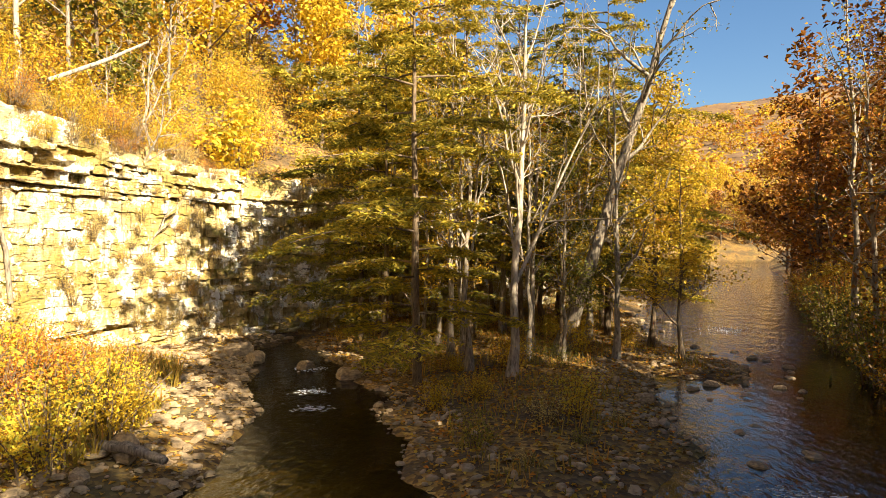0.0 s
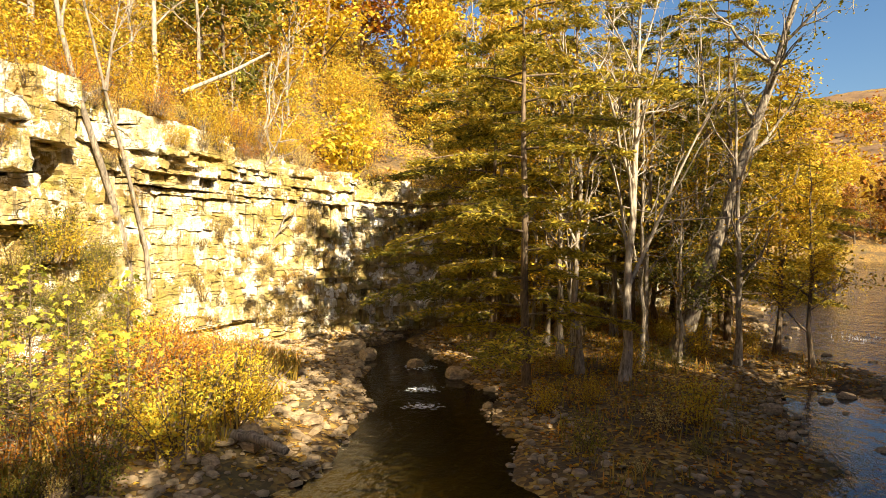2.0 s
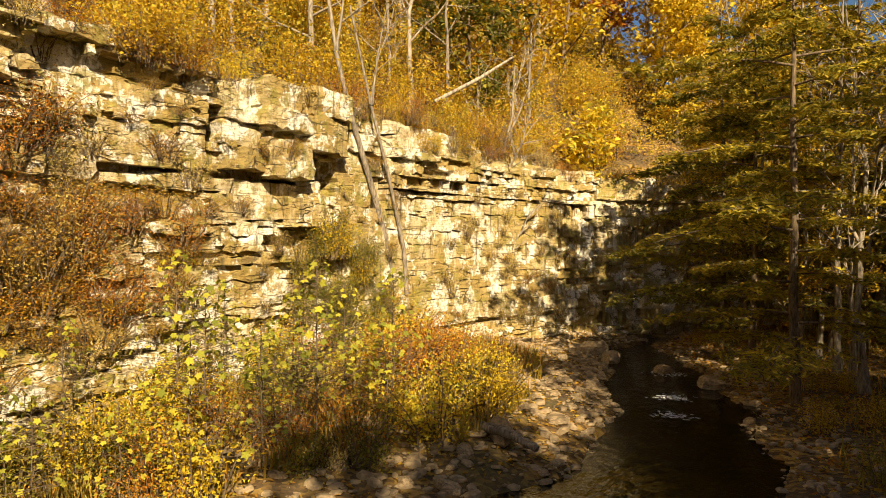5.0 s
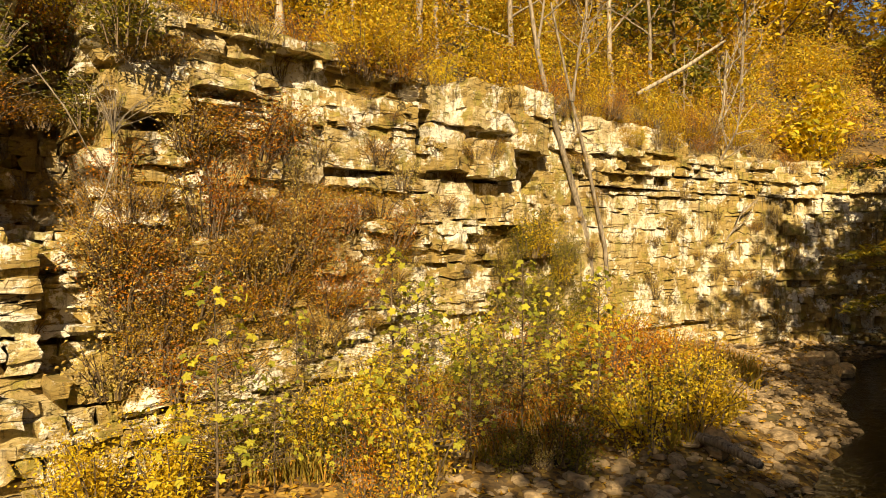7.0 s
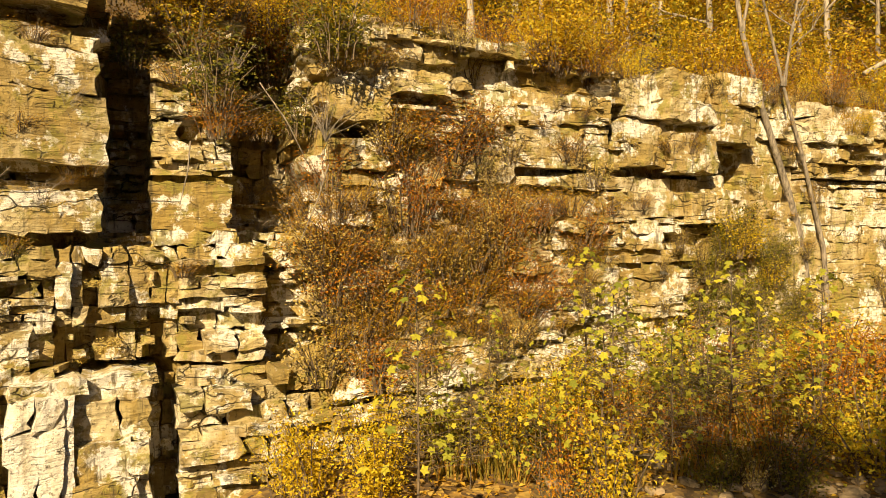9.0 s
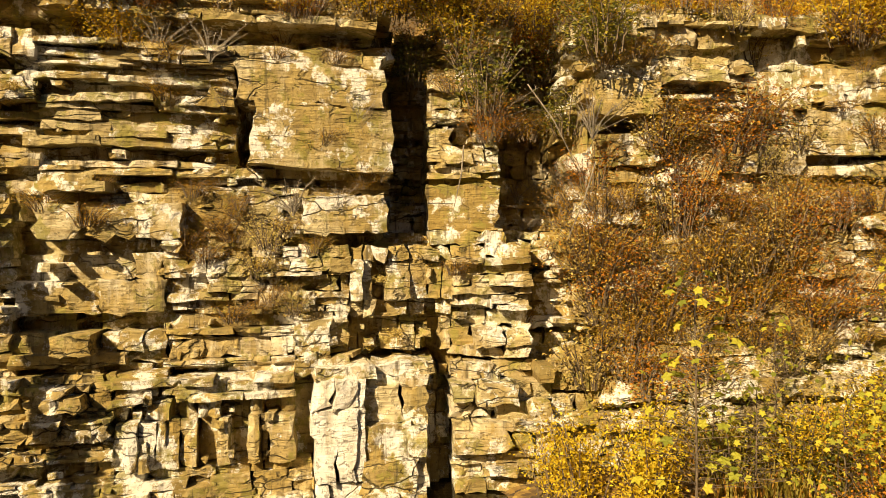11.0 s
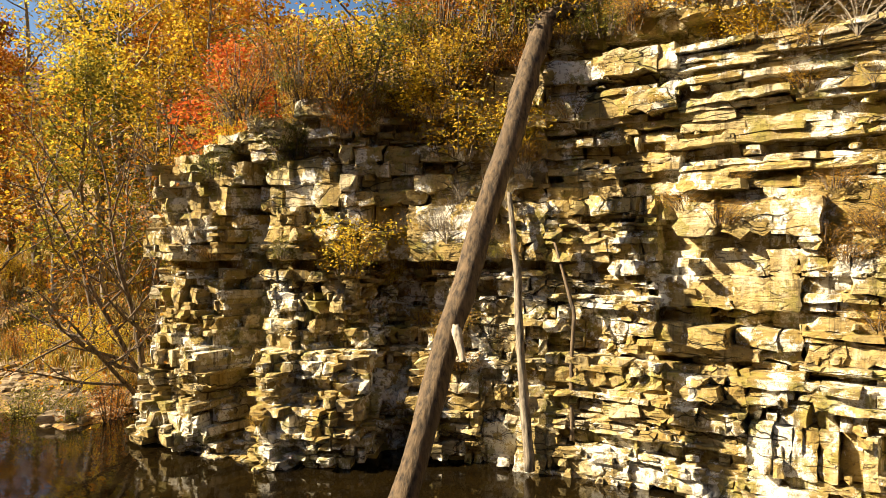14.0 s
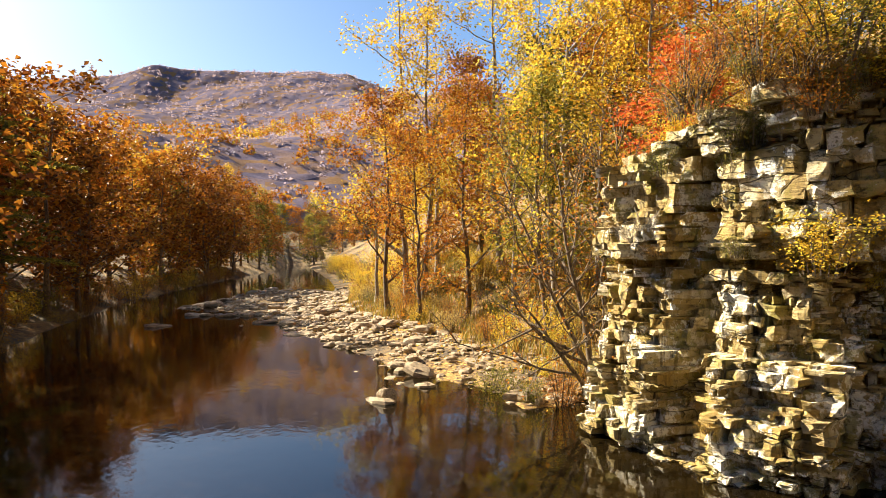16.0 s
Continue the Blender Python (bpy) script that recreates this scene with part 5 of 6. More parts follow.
def crowns(x, y, cell, tall):
    """Rounded tree tops packed at random over the plan."""
    best = np.full(x.shape, 9.0)
    cx, cy = np.floor(x / cell), np.floor(y / cell)
    size = np.zeros(x.shape)
    for i in (-1, 0, 1):
        for j in (-1, 0, 1):
            a, b = cx + i, cy + j
            ha, hb = np.sin(a * 127.1 + b * 311.7) * 43758.5453, np.sin(a * 269.5 + b * 183.3) * 24634.6345
            ha, hb = ha - np.floor(ha), hb - np.floor(hb)
            d = np.hypot(x - (a + 0.15 + 0.7 * ha) * cell, y - (b + 0.15 + 0.7 * hb) * cell) / cell
            size = np.where(d < best, 0.6 + 0.6 * ha, size)
            best = np.minimum(best, d)
    return tall * size * np.sqrt(np.clip(1 - (best / 0.85) ** 2, 0, 1))


def canopy(name, x0, x1, y0, y1, step, lift, mat, keep, cell, tall):
    """The roof of woods too far off to tell leaves apart."""
    r = np.random.default_rng(3)
    gx, gy = np.arange(x0, x1, step), np.arange(y0, y1, step)
    X, Y = np.meshgrid(gx, gy)
    X, Y = X + r.normal(0, step * 0.2, X.shape), Y + r.normal(0, step * 0.2, Y.shape)
    i = np.arange(X.size).reshape(X.shape)
    q = np.stack([i[:-1, :-1], i[:-1, 1:], i[1:, 1:], i[1:, :-1]], -1)
    ok = dry(X, Y) & keep(X, Y)
    ok = ok[:-1, :-1] & ok[1:, 1:]
    q = q[ok]
    used, back = np.unique(q, return_inverse=True)
    X, Y = X.ravel()[used], Y.ravel()[used]
    rim = np.ones(X.shape)
    count = np.bincount(back.ravel(), minlength=len(used))
    rim[count < 4] = 0.0
    Z = height(X, Y) - 1.0 + rim * (1.0 + lift + crowns(X, Y, cell, tall)) + r.uniform(-0.5, 0.5, X.shape) * step * 0.35
    ob = part(name, mesh_of(name, np.stack([X, Y, Z], -1), back.reshape(-1, 4), True), mat)
    tagged(ob, "distant hillside of bare and russet autumn woods", "woods", kind="stuff")


canopy("far_hill_woods", -240, 330, -930, -215, 2.9, 4.0, HAZY_CANOPY, lambda x, y: (x > 0.26 * y) & (x < -0.36 * y), 7.0, 0.8)
canopy("side_hill_woods", -640, 480, -960, -215, 9.0, 4.0, HAZY_CANOPY, lambda x, y: (x < 0.25 * y) | (x > -0.35 * y), 20.0, 6.0)
canopy("upstream_hill_woods", 30, 420, 215, 640, 2.7, 4.0, WARM_CANOPY, lambda x, y: (x > 0.16 * y) & (x < 0.66 * y), 6.0, 1.4)
canopy("upstream_side_woods", -260, 520, 215, 640, 9.0, 4.0, WARM_CANOPY, lambda x, y: (x < 0.17 * y) | (x > 0.65 * y), 20.0, 6.0)
woods("woods_bare", HAZY_BARE, 5000, -240, 320, -900, -215, 7, 22, lambda x, y: dry(x, y) & (x > 0.28 * y) & (x < -0.38 * y), 1.3)
for name, mat, n, seed in (("slope_brush_gold", GOLD, 1500, 1), ("slope_brush", RUST, 420, 2), ("slope_brush_olive", MOSSY, 800, 3)):
    woods(name, mat, n, -34, 16, -17, 64, 2.8, 100, lambda x, y: (from_cliff(x, y)[0] > 3.0) & (from_cliff(x, y)[0] < 27), 0.12, "golden brush covering the slope above the cliff")
for name, mat, n in (("woods_gold", GOLD, 110), ("woods_russet", ORANGE, 620)):
    woods(name, mat, n, -240, 300, -600, -215, 11, 70, lambda x, y: dry(x, y), 1.3)
for name, mat, n in (("woods_east_gold", GOLD, 420), ("woods_east_russet", ORANGE, 520)):
    woods(name, mat, n, 20, 260, -280, 200, 12, 60, lambda x, y: inside(x, y, "east") > 24)
for name, mat, n in (("woods_north_gold", GOLD, 900), ("woods_north_russet", ORANGE, 500)):
    woods(name, mat, n, 0, 300, 120, 420, 11, 40, lambda x, y: dry(x, y) & (x > 0.2 * y) & (x < 0.62 * y), 1.3)
for name, mat, n in (("woods_slope_gold", GOLD, 300), ("woods_slope_yellow", YELLOW, 220)):
    woods(name, mat, n, -110, 0, -140, 120, 12, 60, lambda x, y: (from_cliff(x, y)[0] > 30) | (inside(x, y, "south") > 34))


# ---- wood and stones, one by one ----
def limb(name, points, radii, bark, label, category="log", sides=10, rough=0.06, seed=1):
    """A round of wood along points, with an uneven outline and closed ends."""
    r = np.random.default_rng(seed)
    p, rr = np.asarray(points, float), np.asarray(radii, float)
    u, w = np.linspace(0, 1, len(p)), np.linspace(0, 1, 26)
    p = np.stack([np.interp(w, u, p[:, k]) for k in range(3)], -1) + r.normal(0, rough * rr.mean(), (26, 3))
    v, f = tube(p, np.interp(w, u, rr), sides)
    v = v + r.normal(0, rough * rr.mean(), v.shape)
    caps = np.array([np.arange(sides)[::-1], np.arange(sides) + sides * 25])
    top = new(name)
    tagged(top, label, category)
    part("stem", mesh_of("stem", v, [f, caps], True), bark, top)
    return top


def stub(parent, points, radii, bark, name="broken_branch", label=""):
    part(name, mesh_of(name, *tube(points, radii, 6), True), bark, parent, label)


LOG_TOP, LOG_FOOT = np.array([-12.7, -8.12, 8.95]), np.array([-7.8, -7.95, -0.3])
AT = lambda f: LOG_TOP + (LOG_FOOT - LOG_TOP) * f
log = limb("leaning_dead_trunk", [AT(0), AT(0.3), AT(0.55) + [0.06, 0.0, 0], AT(1)], [0.215, 0.215, 0.21, 0.20], DEADBARK, "bare brown dead trunk leaning against the cliff top", "tree trunk", 12, 0.07)
stub(log, [AT(0.62), AT(0.63) + [0.25, 0.28, 0.05], AT(0.645) + [0.3, 0.5, -0.25]], [0.10, 0.085, 0.05], PALEBARK, label="pale broken branch stub")
stub(log, [AT(0.05), AT(0.0) + [0.05, -0.25, 0.1], AT(-0.03) + [0.0, -0.45, 0.15]], [0.17, 0.14, 0.10], DEADBARK, "fork")
stub(log, [AT(0.0), AT(-0.02) + [-0.1, 0.35, 0.0], AT(-0.03) + [-0.2, 0.75, -0.15]], [0.22, 0.2, 0.15], DEADBARK, "root_flare")
limb("slender_trunk", [(-12.2, -8.2, 0.1), (-12.15, -8.35, 2.2), (-12.1, -8.4, 4.0), (-12.25, -8.68, 5.55)], [0.105, 0.085, 0.075, 0.05], GREYBARK, "slender grey trunk standing against the cliff", "tree trunk", 8)
limb("thin_sapling", [(-12.7, -7.55, 0.7), (-12.6, -7.5, 2.2), (-12.55, -7.4, 3.2), (-12.65, -7.9, 4.6)], [0.05, 0.042, 0.04, 0.025], BARK, "thin bare sapling against the cliff", "sapling", 6)
limb("fallen_pale_log", [(-12.9, 21.9, 9.9), (-12.2, 24.3, 11.2), (-11.8, 26.8, 12.6)], [0.08, 0.075, 0.05], PALEBARK, "bleached fallen log lying on the wooded slope", "log", 8)


def old_tree(name, label, wood, bark, leaves=None, count=0, size=0.12, seed=3):
    top = new(name)
    tagged(top, label, "tree")
    part("trunk", wood_mesh(wood), bark, top)
    if count:
        part("crown", crown_mesh(np.random.default_rng(seed), wood, count, size, 0.25), leaves, top)
    return top


r = np.random.default_rng(91)
syc = old_tree("sycamore", "pale forked sycamore with bare branches on the island", grow(r, 14, 0.145, 5.0, 0.2, 13, (1.0, 0.4), 1.7, 8, 4), PALEBARK, GOLD, 260)
syc.location = (2.1, 20.7, 0.15)
lean = old_tree("leaning_tree", "leaning grey tree with a hollow split foot", grow(r, 16.5, 0.30, 3.6, 0.42, 10, (5.6, -1.0), 0.8, 6, 3), GREYBARK, OLIVE, 700, 0.12)
lean.location = (4.75, 26.5, 0.2)
twin = old_tree("slim_tree", "slim pale tree beside the sycamore", grow(r, 12, 0.12, 2.6, 0.3, 11, (-0.8, 0.5), 1.5, 7, 3), GREYBARK, GOLD, 500)
twin.location = (0.9, 22.2, 0.2)
corner = old_tree("corner_tree", "many-stemmed dark tree at the cliff's corner with yellow leaves", grow(r, 7.5, 0.11, 4.0, 0.15, 9, (1.0, -1.2), 0.8, 6, 3) + grow(r, 7.0, 0.09, 3.6, 0.2, 8, (2.8, -0.4), 0.8, 6, 3) + grow(r, 8.5, 0.09, 3.0, 0.25, 8, (0.2, 1.0), 1.0, 6, 3) + grow(r, 4.0, 0.08, 3.4, 0.3, 5, (3.6, 1.6), 0.3, 5, 3), BARK, ORANGE, 1900, 0.09)
limb("driftwood", [(-6.9, 13.1, 0.62), (-6.0, 12.75, 0.66), (-5.1, 12.2, 0.6)], [0.10, 0.12, 0.07], GREYBARK, "weathered driftwood log lying on the gravel bar", "log", 7, 0.1)
STICKS = (((-12.9, 1.55, 6.3), (-12.75, 1.35, 5.2)), ((-12.8, 2.7, 7.4), (-12.6, 3.5, 6.0)), ((-12.6, 3.9, 6.0), (-12.4, 3.3, 4.6)))
for a, b in STICKS:
    limb("dead_stick", [a, [(p + q) / 2 + 0.04 for p, q in zip(a, b)], b], [0.014, 0.013, 0.008], GREYBARK, "bleached dead stick caught in the rock", "stick", 5)
corner.location = (-10.2, -18.9, ground_height(-10.2, -18.9) - 0.1)
up = np.linspace(0, 1, 9)
STEMS = ([(-12.9, 18.9, 3.0), (-12.9, 18.7, 4.4), (-12.9, 17.8, 6.4), (-12.95, 16.7, 8.6), (-13.2, 16.1, 11.0), (-13.6, 16.3, 13.5)], [(-12.7, 19.6, 2.8), (-12.7, 19.4, 4.4), (-12.75, 18.5, 6.9), (-12.8, 17.6, 9.0), (-13.1, 16.9, 12.0)])
wood = []
for k, line in enumerate(STEMS):
    p = np.array(line)
    p = np.stack([np.interp(up, np.linspace(0, 1, len(p)), p[:, i]) for i in range(3)], -1)
    wood.append((p, (0.115 - 0.05 * k) * (1 - 0.7 * up) + 0.015, 0))
    crownwood = grow(r, 4.0, 0.05, 2.0, 0.2, 8, (0.5, 0.3), 1.2, 6, 3)
    wood += [(q + p[6], w, o) for q, w, o in crownwood]
cliff_tree = old_tree("cliff_tree", "grey double-stemmed tree leaning along the cliff above ivy", wood, GREYBARK, GOLD, 160)
slope_tree = old_tree("pale_slope_tree", "pale bare tree on the cliff's edge", grow(r, 12, 0.17, 3.6, 0.2, 12, (1.2, 0.8), 1.5, 8, 4), PALEBARK, GOLD, 160)
slope_tree.location = (-12.8, 26.0, ground_height(-12.8, 26.0) - 0.6)


def broad_sapling(seed, tall, count, leaves=YELLOW):
    """A whip with few big lobed leaves."""
    q = np.random.default_rng(seed)
    u = np.linspace(0, 1, 8)
    p = np.stack([np.cumsum(q.normal(0, 0.03, 8)), np.cumsum(q.normal(0, 0.03, 8)), u * tall], -1)
    rods, v, f, n = [tube(p, 0.022 * (1 - 0.75 * u) + 0.003, 5)], [], [], 0
    for i in range(count):
        g = q.uniform(0.2, 1.0)
        b = np.array([np.interp(g, u, p[:, k]) for k in range(3)])
        az = q.uniform(0, 6.28)
        ln = (1.15 - g) * tall * 0.34 * q.uniform(0.4, 1.2) + 0.08
        tip = b + np.array([math.cos(az) * ln, math.sin(az) * ln, 0.25 * ln])
        rods.append(tube([b, (b + tip) / 2 + [0, 0, 0.03], tip], [0.008, 0.006, 0.003], 3))
        s = q.uniform(0.055, 0.11)
        nor = np.array([math.cos(az) * 0.7, math.sin(az) * 0.7, 0.8]) + q.normal(0, 0.35, 3)
        nor /= np.linalg.norm(nor)
        t = np.cross(nor, q.normal(size=3))
        t /= np.linalg.norm(t)
        o = np.cross(nor, t)
        ring = [tip + (t * math.cos(a) + o * math.sin(a)) * s * (1.0 if j % 2 == 0 else 0.62) + nor * s * (0.1 if j % 2 else -0.12) for j, a in enumerate(np.arange(10) * 0.628)]
        v += [tip, *ring]
        f += [[n, n + 1 + j, n + 1 + (j + 1) % 10] for j in range(10)]
        n += 11
    top = new("broadleaf_sapling")
    tagged(top, "young sapling with large lobed yellow-green leaves", "sapling", "saplings at the cliff's foot")
    part("stem", mesh_of("stem", *rods[0], True), BARK, top)
    tagged(part("twig_spray", mesh_of("twig_spray", *joined(rods[1:]), True), BARK, top), kind="stuff")
    part("foliage", mesh_of("foliage", np.array(v), np.array(f)), leaves, top)
    return top


LIME = leaf_material("lime_leaves", [(0.0, (0.20, 0.22, 0.03)), (0.5, (0.42, 0.40, 0.05)), (1.0, (0.62, 0.52, 0.06))], 0.45)
whips = [broad_sapling(s, h, n, LIME) for s, h, n in ((1, 3.9, 100), (2, 3.2, 80), (3, 2.4, 60))]
whips[0].location = (-10.1, 4.4, ground_height(-10.1, 4.4) - 0.05)
whips[1].location = (-10.6, 9.0, ground_height(-10.6, 9.0) - 0.05)
whips[2].location = (-8.2, 11.6, ground_height(-8.2, 11.6) - 0.05)
random.seed(17)
for x, y in scatter(20, -12.5, -7.5, 4.0, 12.5, on_land("gravel", 1.2), 0.8):
    copy_thing(random.choice(whips), pose(x, y, ground_height(x, y) - 0.05, 0, 0, random.uniform(0, 360))).scale = (random.uniform(0.55, 0.95),) * 3


def cobble(seed, flat=0.5):
    """A worn flat stone in a unit box."""
    q = np.random.default_rng(seed)
    n, rows = 8, ((-0.5, 0.72), (-0.15, 1.0), (0.25, 0.95), (0.5, 0.62))
    out = 1 + q.normal(0, 0.13, n)
    v = [(0.5 * rr * out[i] * math.cos(i * 0.785) * (1 + q.normal(0, 0.05)), 0.5 * rr * out[i] * math.sin(i * 0.785) * (1 + q.normal(0, 0.05)), z * (1 + q.normal(0, 0.12))) for z, rr in rows for i in range(n)]
    f = [[k * n + i, k * n + (i + 1) % n, (k + 1) * n + (i + 1) % n, (k + 1) * n + i] for k in range(3) for i in range(n)]
    return np.array(v), np.array(f), np.array([list(range(n))[::-1], [24 + i for i in range(n)]])


COBBLES = [cobble(s) for s in range(10)]
COBBLE_MESH = [mesh_of("river_stone", v, [f, c]) for v, f, c in COBBLES]
for me in COBBLE_MESH:
    me.materials.append(STONE)


def pebble(seed):
    q = np.random.default_rng(seed)
    out = 1 + q.normal(0, 0.15, 6)
    v = [(0.5 * rr * out[i] * math.cos(i * 1.047), 0.5 * rr * out[i] * math.sin(i * 1.047), z * (1 + q.normal(0, 0.12))) for z, rr in ((-0.4, 1.0), (0.2, 0.95), (0.5, 0.6)) for i in range(6)]
    return np.array(v), np.array([[k * 6 + i, k * 6 + (i + 1) % 6, k * 6 + 6 + (i + 1) % 6, k * 6 + 6 + i] for k in range(2) for i in range(6)]), np.array([[12 + i for i in range(6)]])


PEBBLES = [pebble(s) for s in range(12)]


def river_stone(x, y, w, d, h, up=0.35, z=None, turn=None):
    k = random.randrange(10)
    ob = new("river_stone", COBBLE_MESH[k])
    base = max(ground_height(x, y), -0.12) if z is None else z
    ob.matrix_world = Matrix.Translation((x, y, base + h * up)) @ Euler((random.gauss(0, 0.12), random.gauss(0, 0.12), random.uniform(0, 6.28) if turn is None else turn)).to_matrix().to_4x4() @ Matrix.Diagonal((w, d, h, 1))
    tagged(ob, "flat pale river stone lying on the bank" if base > 0 else "weathered stone standing in the shallow river", "stone", "stones along the river")


def gravel(name, count, box, keep, lo, hi, seed):
    """Uncountable stones in one piece."""
    q = np.random.default_rng(seed)
    x, y = q.uniform(box[0], box[1], count * 3), q.uniform(box[2], box[3], count * 3)
    ok = keep(x, y)
    x, y = x[ok][:count], y[ok][:count]
    z = height(x, y)
    pieces, caps = [], []
    for i in range(len(x)):
        v, f, c = PEBBLES[int(q.integers(12))]
        w = lo + (hi - lo) * q.uniform() ** 2.5
        a = q.uniform(0, 6.28)
        m = np.array([[math.cos(a), -math.sin(a), 0], [math.sin(a), math.cos(a), 0], [q.normal(0, 0.15), q.normal(0, 0.15), 1]])
        pieces.append(((v * [w, w * q.uniform(0.55, 0.9), w * q.uniform(0.18, 0.38)]) @ m.T + [x[i], y[i], z[i] + 0.03], f))
        caps.append(c + len(v) * i)
    v, f = joined(pieces)
    ob = part(name, mesh_of(name, v, [f, np.concatenate(caps)]), STONE)
    tagged(ob, "loose flat river gravel and cobbles", "gravel", kind="stuff")


gravel("gravel_bar", 2600, (-12, -3.5, 7, 32), lambda x, y: (inside(x, y, "gravel") > -0.5) & (inside(x, y, "gravel") < 5.5), 0.08, 0.42, 1)
gravel("island_shore", 2600, (-6, 12, 8, 42), lambda x, y: (np.abs(inside(x, y, "island") - 0.5) < 1.3), 0.07, 0.34, 2)
gravel("shore_gravel", 3600, (-14, 6, -75, -19), lambda x, y: (inside(x, y, "south") > -1.2) & (inside(x, y, "south") < 5.5), 0.10, 0.6, 3)
gravel("shoal_gravel", 1500, (-8, 7, -78, -31), lambda x, y: (inside(x, y, "shoal") > -0.8) & (fbm(x, y, 2.4, 2, 8.0) > -0.25), 0.15, 0.9, 13)
gravel("far_shoal", 500, (5, 60, 44, 140), lambda x, y: np.abs(inside(x, y, "north")) < 2.5, 0.3, 1.0, 4)
random.seed(23)
for x, y in scatter(70, -11, -4.3, 9, 30, on_land("gravel", 0.0, 5.0), 0.55):
    w = random.uniform(0.25, 0.62)
    river_stone(x, y, w, w * random.uniform(0.5, 0.85), w * random.uniform(0.15, 0.4))
for x, y in scatter(85, -9, 3, -66, -20, lambda x, y: -1.4 < one(inside, x, y, "south")[0] < 4.5, 0.7):
    w = random.uniform(0.4, 1.3)
    river_stone(x, y, w, w * random.uniform(0.5, 0.85), w * random.uniform(0.15, 0.35))
for x, y in scatter(75, -7, 7, -76, -32, on_land("shoal", -1.5), 0.8):
    w = random.uniform(0.5, 1.6)
    river_stone(x, y, w, w * random.uniform(0.45, 0.8), w * random.uniform(0.14, 0.3), 0.45)
for x, y in scatter(46, 4, 14, 11, 45, lambda x, y: -2.2 < one(inside, x, y, "island")[0] < 0.6, 0.6):
    w = random.uniform(0.25, 0.6)
    river_stone(x, y, w, w * 0.75, w * random.uniform(0.4, 0.6))
for x, y, w, d, h in ((-8.2, 27.0, 1.7, 1.1, 0.7), (-7.2, 25.6, 1.0, 0.8, 0.55), (-6.3, 13.2, 1.5, 0.6, 0.3), (-4.3, -21.0, 0.6, 0.45, 0.55), (-4.1, -20.9, 1.3, 0.6, 0.25), (-8.1, -19.6, 1.0, 0.7, 0.35), (5.2, -43, 1.6, 0.7, 0.3), (-3.2, 22.5, 0.9, 0.7, 0.4), (-5.0, 24.3, 0.8, 0.6, 0.4)):
    river_stone(x, y, w, d, h)


def fallen_leaves(name, count, box, keep, mat, seed):
    q = np.random.default_rng(seed)
    x, y = q.uniform(box[0], box[1], count * 3), q.uniform(box[2], box[3], count * 3)
    ok = keep(x, y)
    x, y = x[ok][:count], y[ok][:count]
    c = np.stack([x, y, height(x, y) + q.uniform(0.01, 0.05, len(x))], -1)
    tagged(part(name, mesh_of(name, *leaf_quads(q, c, 0.10, 2.0)), mat), "dry fallen leaves scattered over the ground", "leaves", kind="stuff")


fallen_leaves("leaf_litter", 9000, (-7, 12, 8, 44), lambda x, y: inside(x, y, "island") > 0.2, RUST, 5)
fallen_leaves("orange_leaf_litter", 5000, (-7, 12, 8, 44), lambda x, y: inside(x, y, "island") > 0.2, ORANGE, 6)
fallen_leaves("gravel_leaf_litter", 3500, (-13, -4, 4, 31), lambda x, y: inside(x, y, "gravel") > 0.6, RUST, 7)
fallen_leaves("bank_leaf_litter", 6000, (-20, 0, -60, -19), lambda x, y: inside(x, y, "south") > 2.0, GOLD, 8)
fallen_leaves("slope_leaf_litter", 12000, (-26, -6, -16, 36), lambda x, y: (from_cliff(x, y)[0] > 2.0) & (from_cliff(x, y)[0] < 12), GOLD, 9)


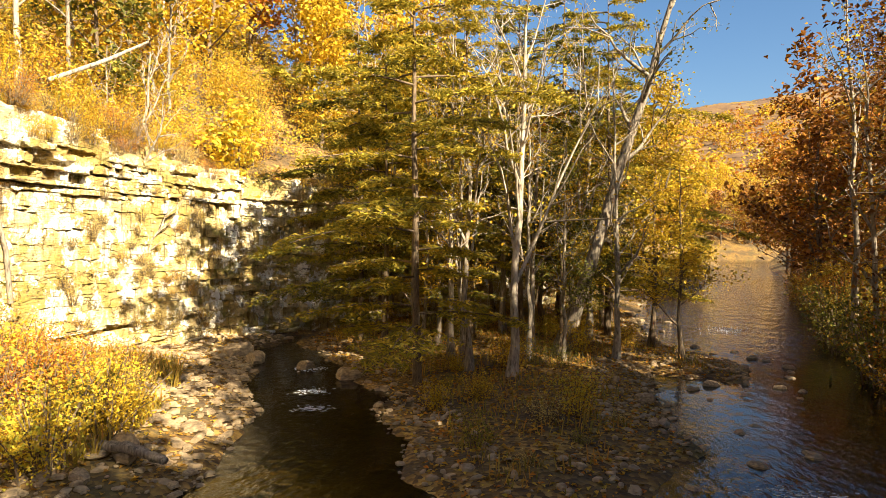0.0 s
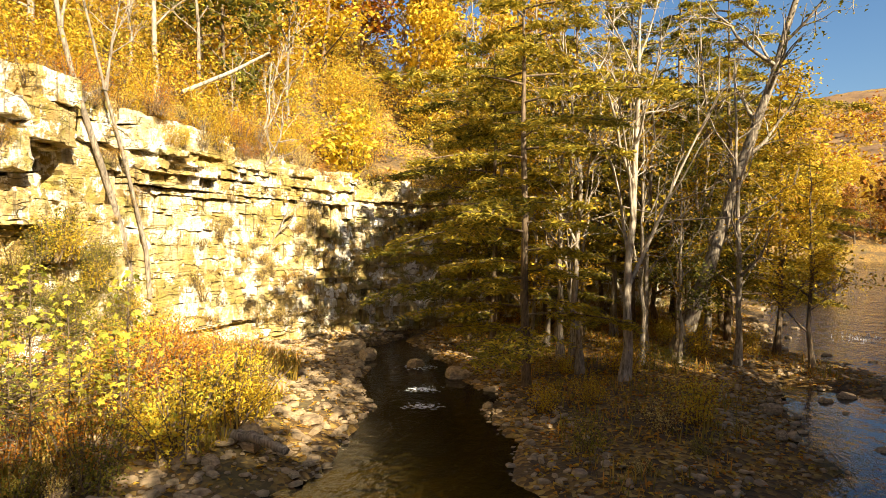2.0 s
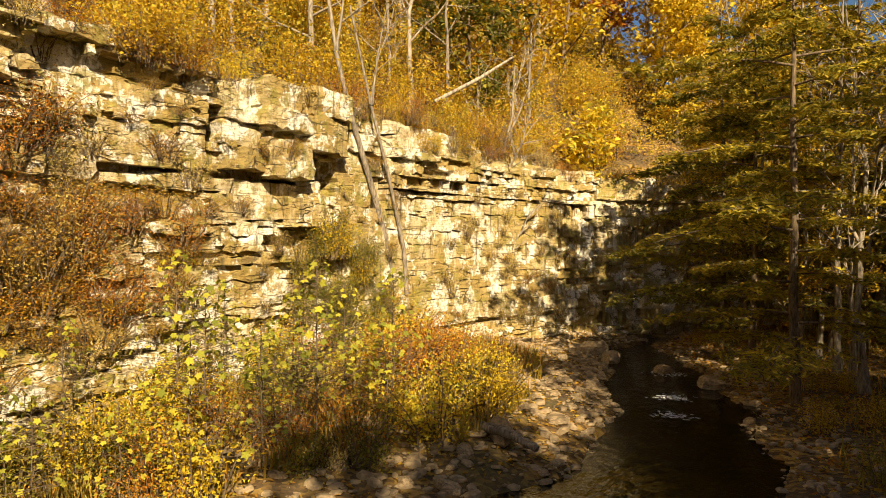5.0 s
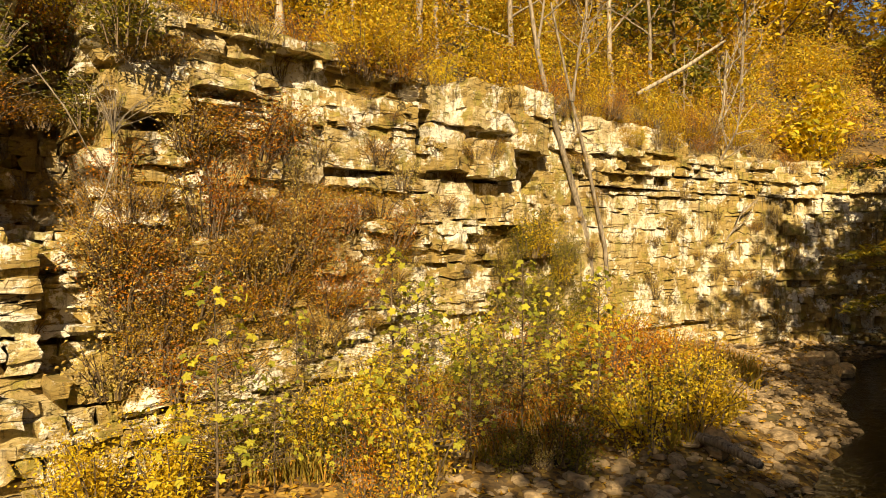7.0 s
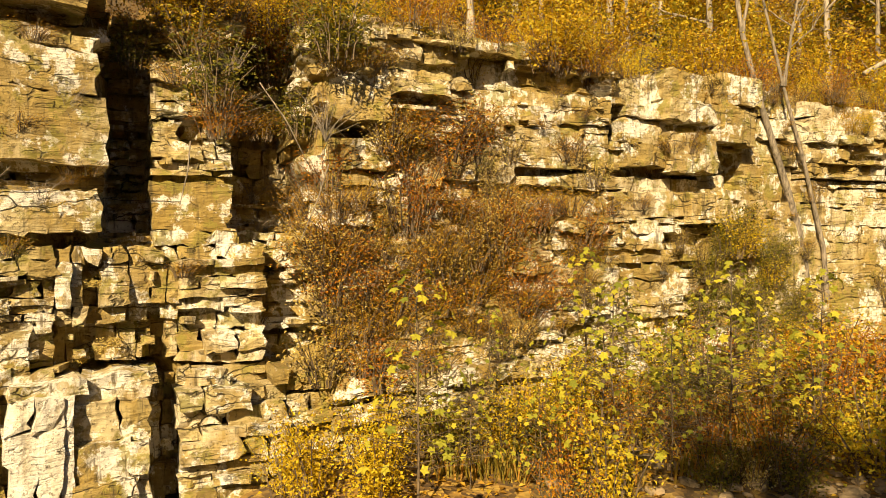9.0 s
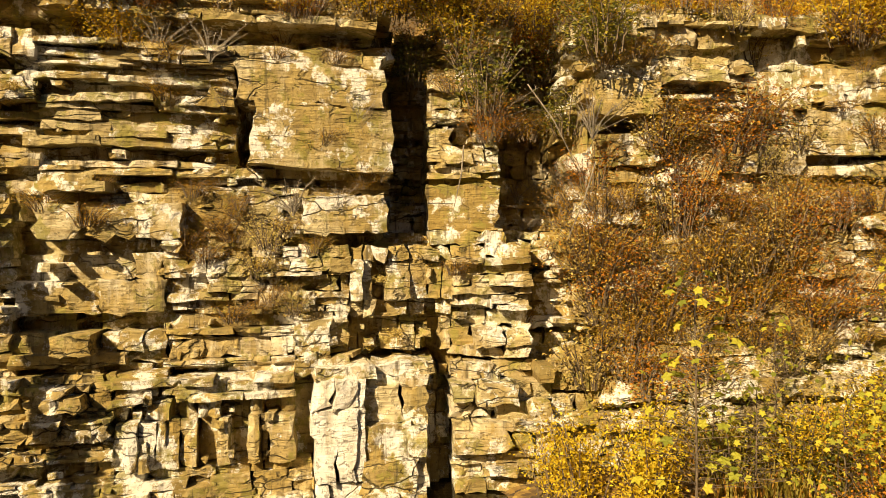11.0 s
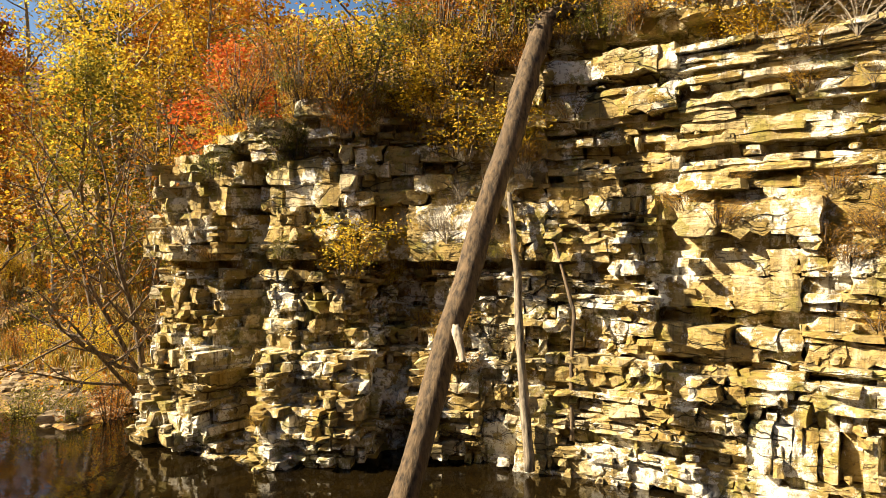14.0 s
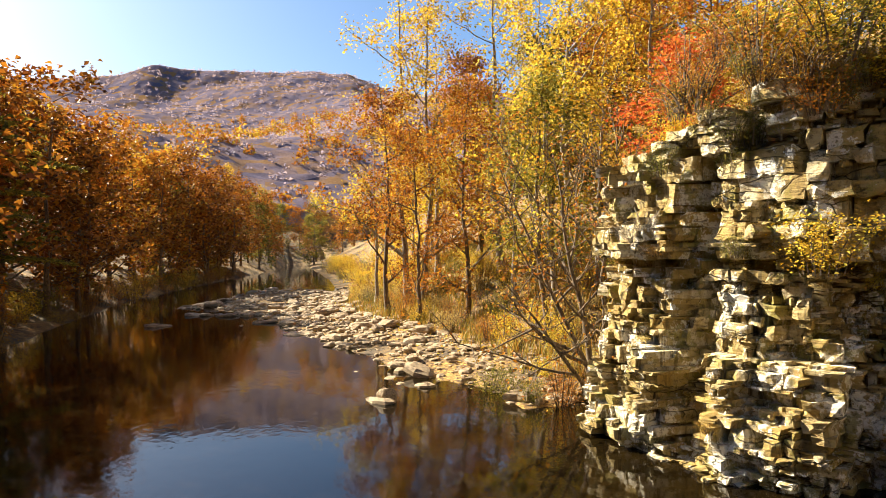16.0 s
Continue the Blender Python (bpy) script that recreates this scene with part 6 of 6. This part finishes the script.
def grass(name, count, box, keep, mat, seed, tall):
    """Blades in tufts, too many to count."""
    q = np.random.default_rng(seed)
    x, y = q.uniform(box[0], box[1], count * 3), q.uniform(box[2], box[3], count * 3)
    ok = keep(x, y) & (fbm(x, y, 1.1, 2, 6.0) > -0.15)
    x, y = x[ok][:count], y[ok][:count]
    z = height(x, y) - 0.02
    a, h = q.uniform(0, 6.28, len(x)), tall * q.uniform(0.4, 1.3, len(x))
    lean, w = q.uniform(0.1, 0.7, len(x)) * h, 0.02 * h + 0.006
    foot, tip = np.stack([x, y, z], -1), np.stack([x + np.cos(a) * lean, y + np.sin(a) * lean, z + h], -1)
    side = np.stack([-np.sin(a) * w, np.cos(a) * w, 0 * w], -1)
    mid = foot * 0.5 + tip * 0.5 + np.stack([0 * h, 0 * h, 0.12 * h], -1)
    v = np.stack([foot - side, foot + side, mid + side, mid - side, tip], 1)
    n = np.arange(len(x))[:, None] * 5
    me = mesh_of(name, v.reshape(-1, 3), [n + np.array([[0, 1, 2, 3]]), n + np.array([[3, 2, 4]])])
    tagged(part(name, me, mat), "long dry grass turning yellow on the bank", "grass", kind="stuff")


grass("bank_grass", 16000, (-20, 0, -62, -19), lambda x, y: (inside(x, y, "south") > np.where(y > -23, 1.8, 3.6)) & (inside(x, y, "south") < 15), MEADOW, 21, 0.55)
grass("island_grass", 7000, (-6, 12, 8, 44), lambda x, y: inside(x, y, "island") > 1.1, MEADOW, 22, 0.3)
grass("foot_grass", 9000, (-13.5, -6, 3, 22), lambda x, y: (inside(x, y, "gravel") > 2.0) & (from_cliff(x, y)[0] < -0.4), MEADOW, 23, 0.5)


def foam(x, y, long, wide, turn, seed):
    """Broken white water over a drop: small raised crests."""
    q = np.random.default_rng(seed)
    n = int(90 * long)
    c, s = math.cos(radians(turn)), math.sin(radians(turn))
    u, w = q.normal(0, long / 2.6, n), q.normal(0, wide / 2.4, n)
    pieces = []
    for i in range(n):
        v, f, cap = PEBBLES[int(q.integers(12))]
        a, b = q.uniform(0.02, 0.13), q.uniform(0.008, 0.022)
        pieces.append((np.stack([v[:, 0] * a * c - v[:, 1] * b * s + x + u[i] * c - w[i] * s, v[:, 0] * a * s + v[:, 1] * b * c + y + u[i] * s + w[i] * c, v[:, 2] * 0.012 + 0.004], -1), f))
    ob = part("white_water", mesh_of("white_water", *joined(pieces), True), FOAM)
    tagged(ob, "white broken water over a small drop", "rapids", kind="stuff")


for k, (x, y, l, w, turn) in enumerate(((-4.9, 24.2, 0.9, 0.55, 10), (-4.0, 20.6, 0.8, 0.6, 30), (6.6, 12.0, 1.4, 0.7, -25), (15.0, 35, 2.0, 1.2, 60), (-3.6, 18.4, 0.7, 0.4, 5))):
    foam(x, y, l, w, turn, k)

for k in (*GOLD_TREES, *FAR_TREES, *BANK_TREES, *NEAR_BANK_TREES, *BARE_TREES, RED_TREE, *HEMLOCKS, *SHRUBS.values()):
    for o in (*k.children_recursive, k):
        bpy.data.objects.remove(o)
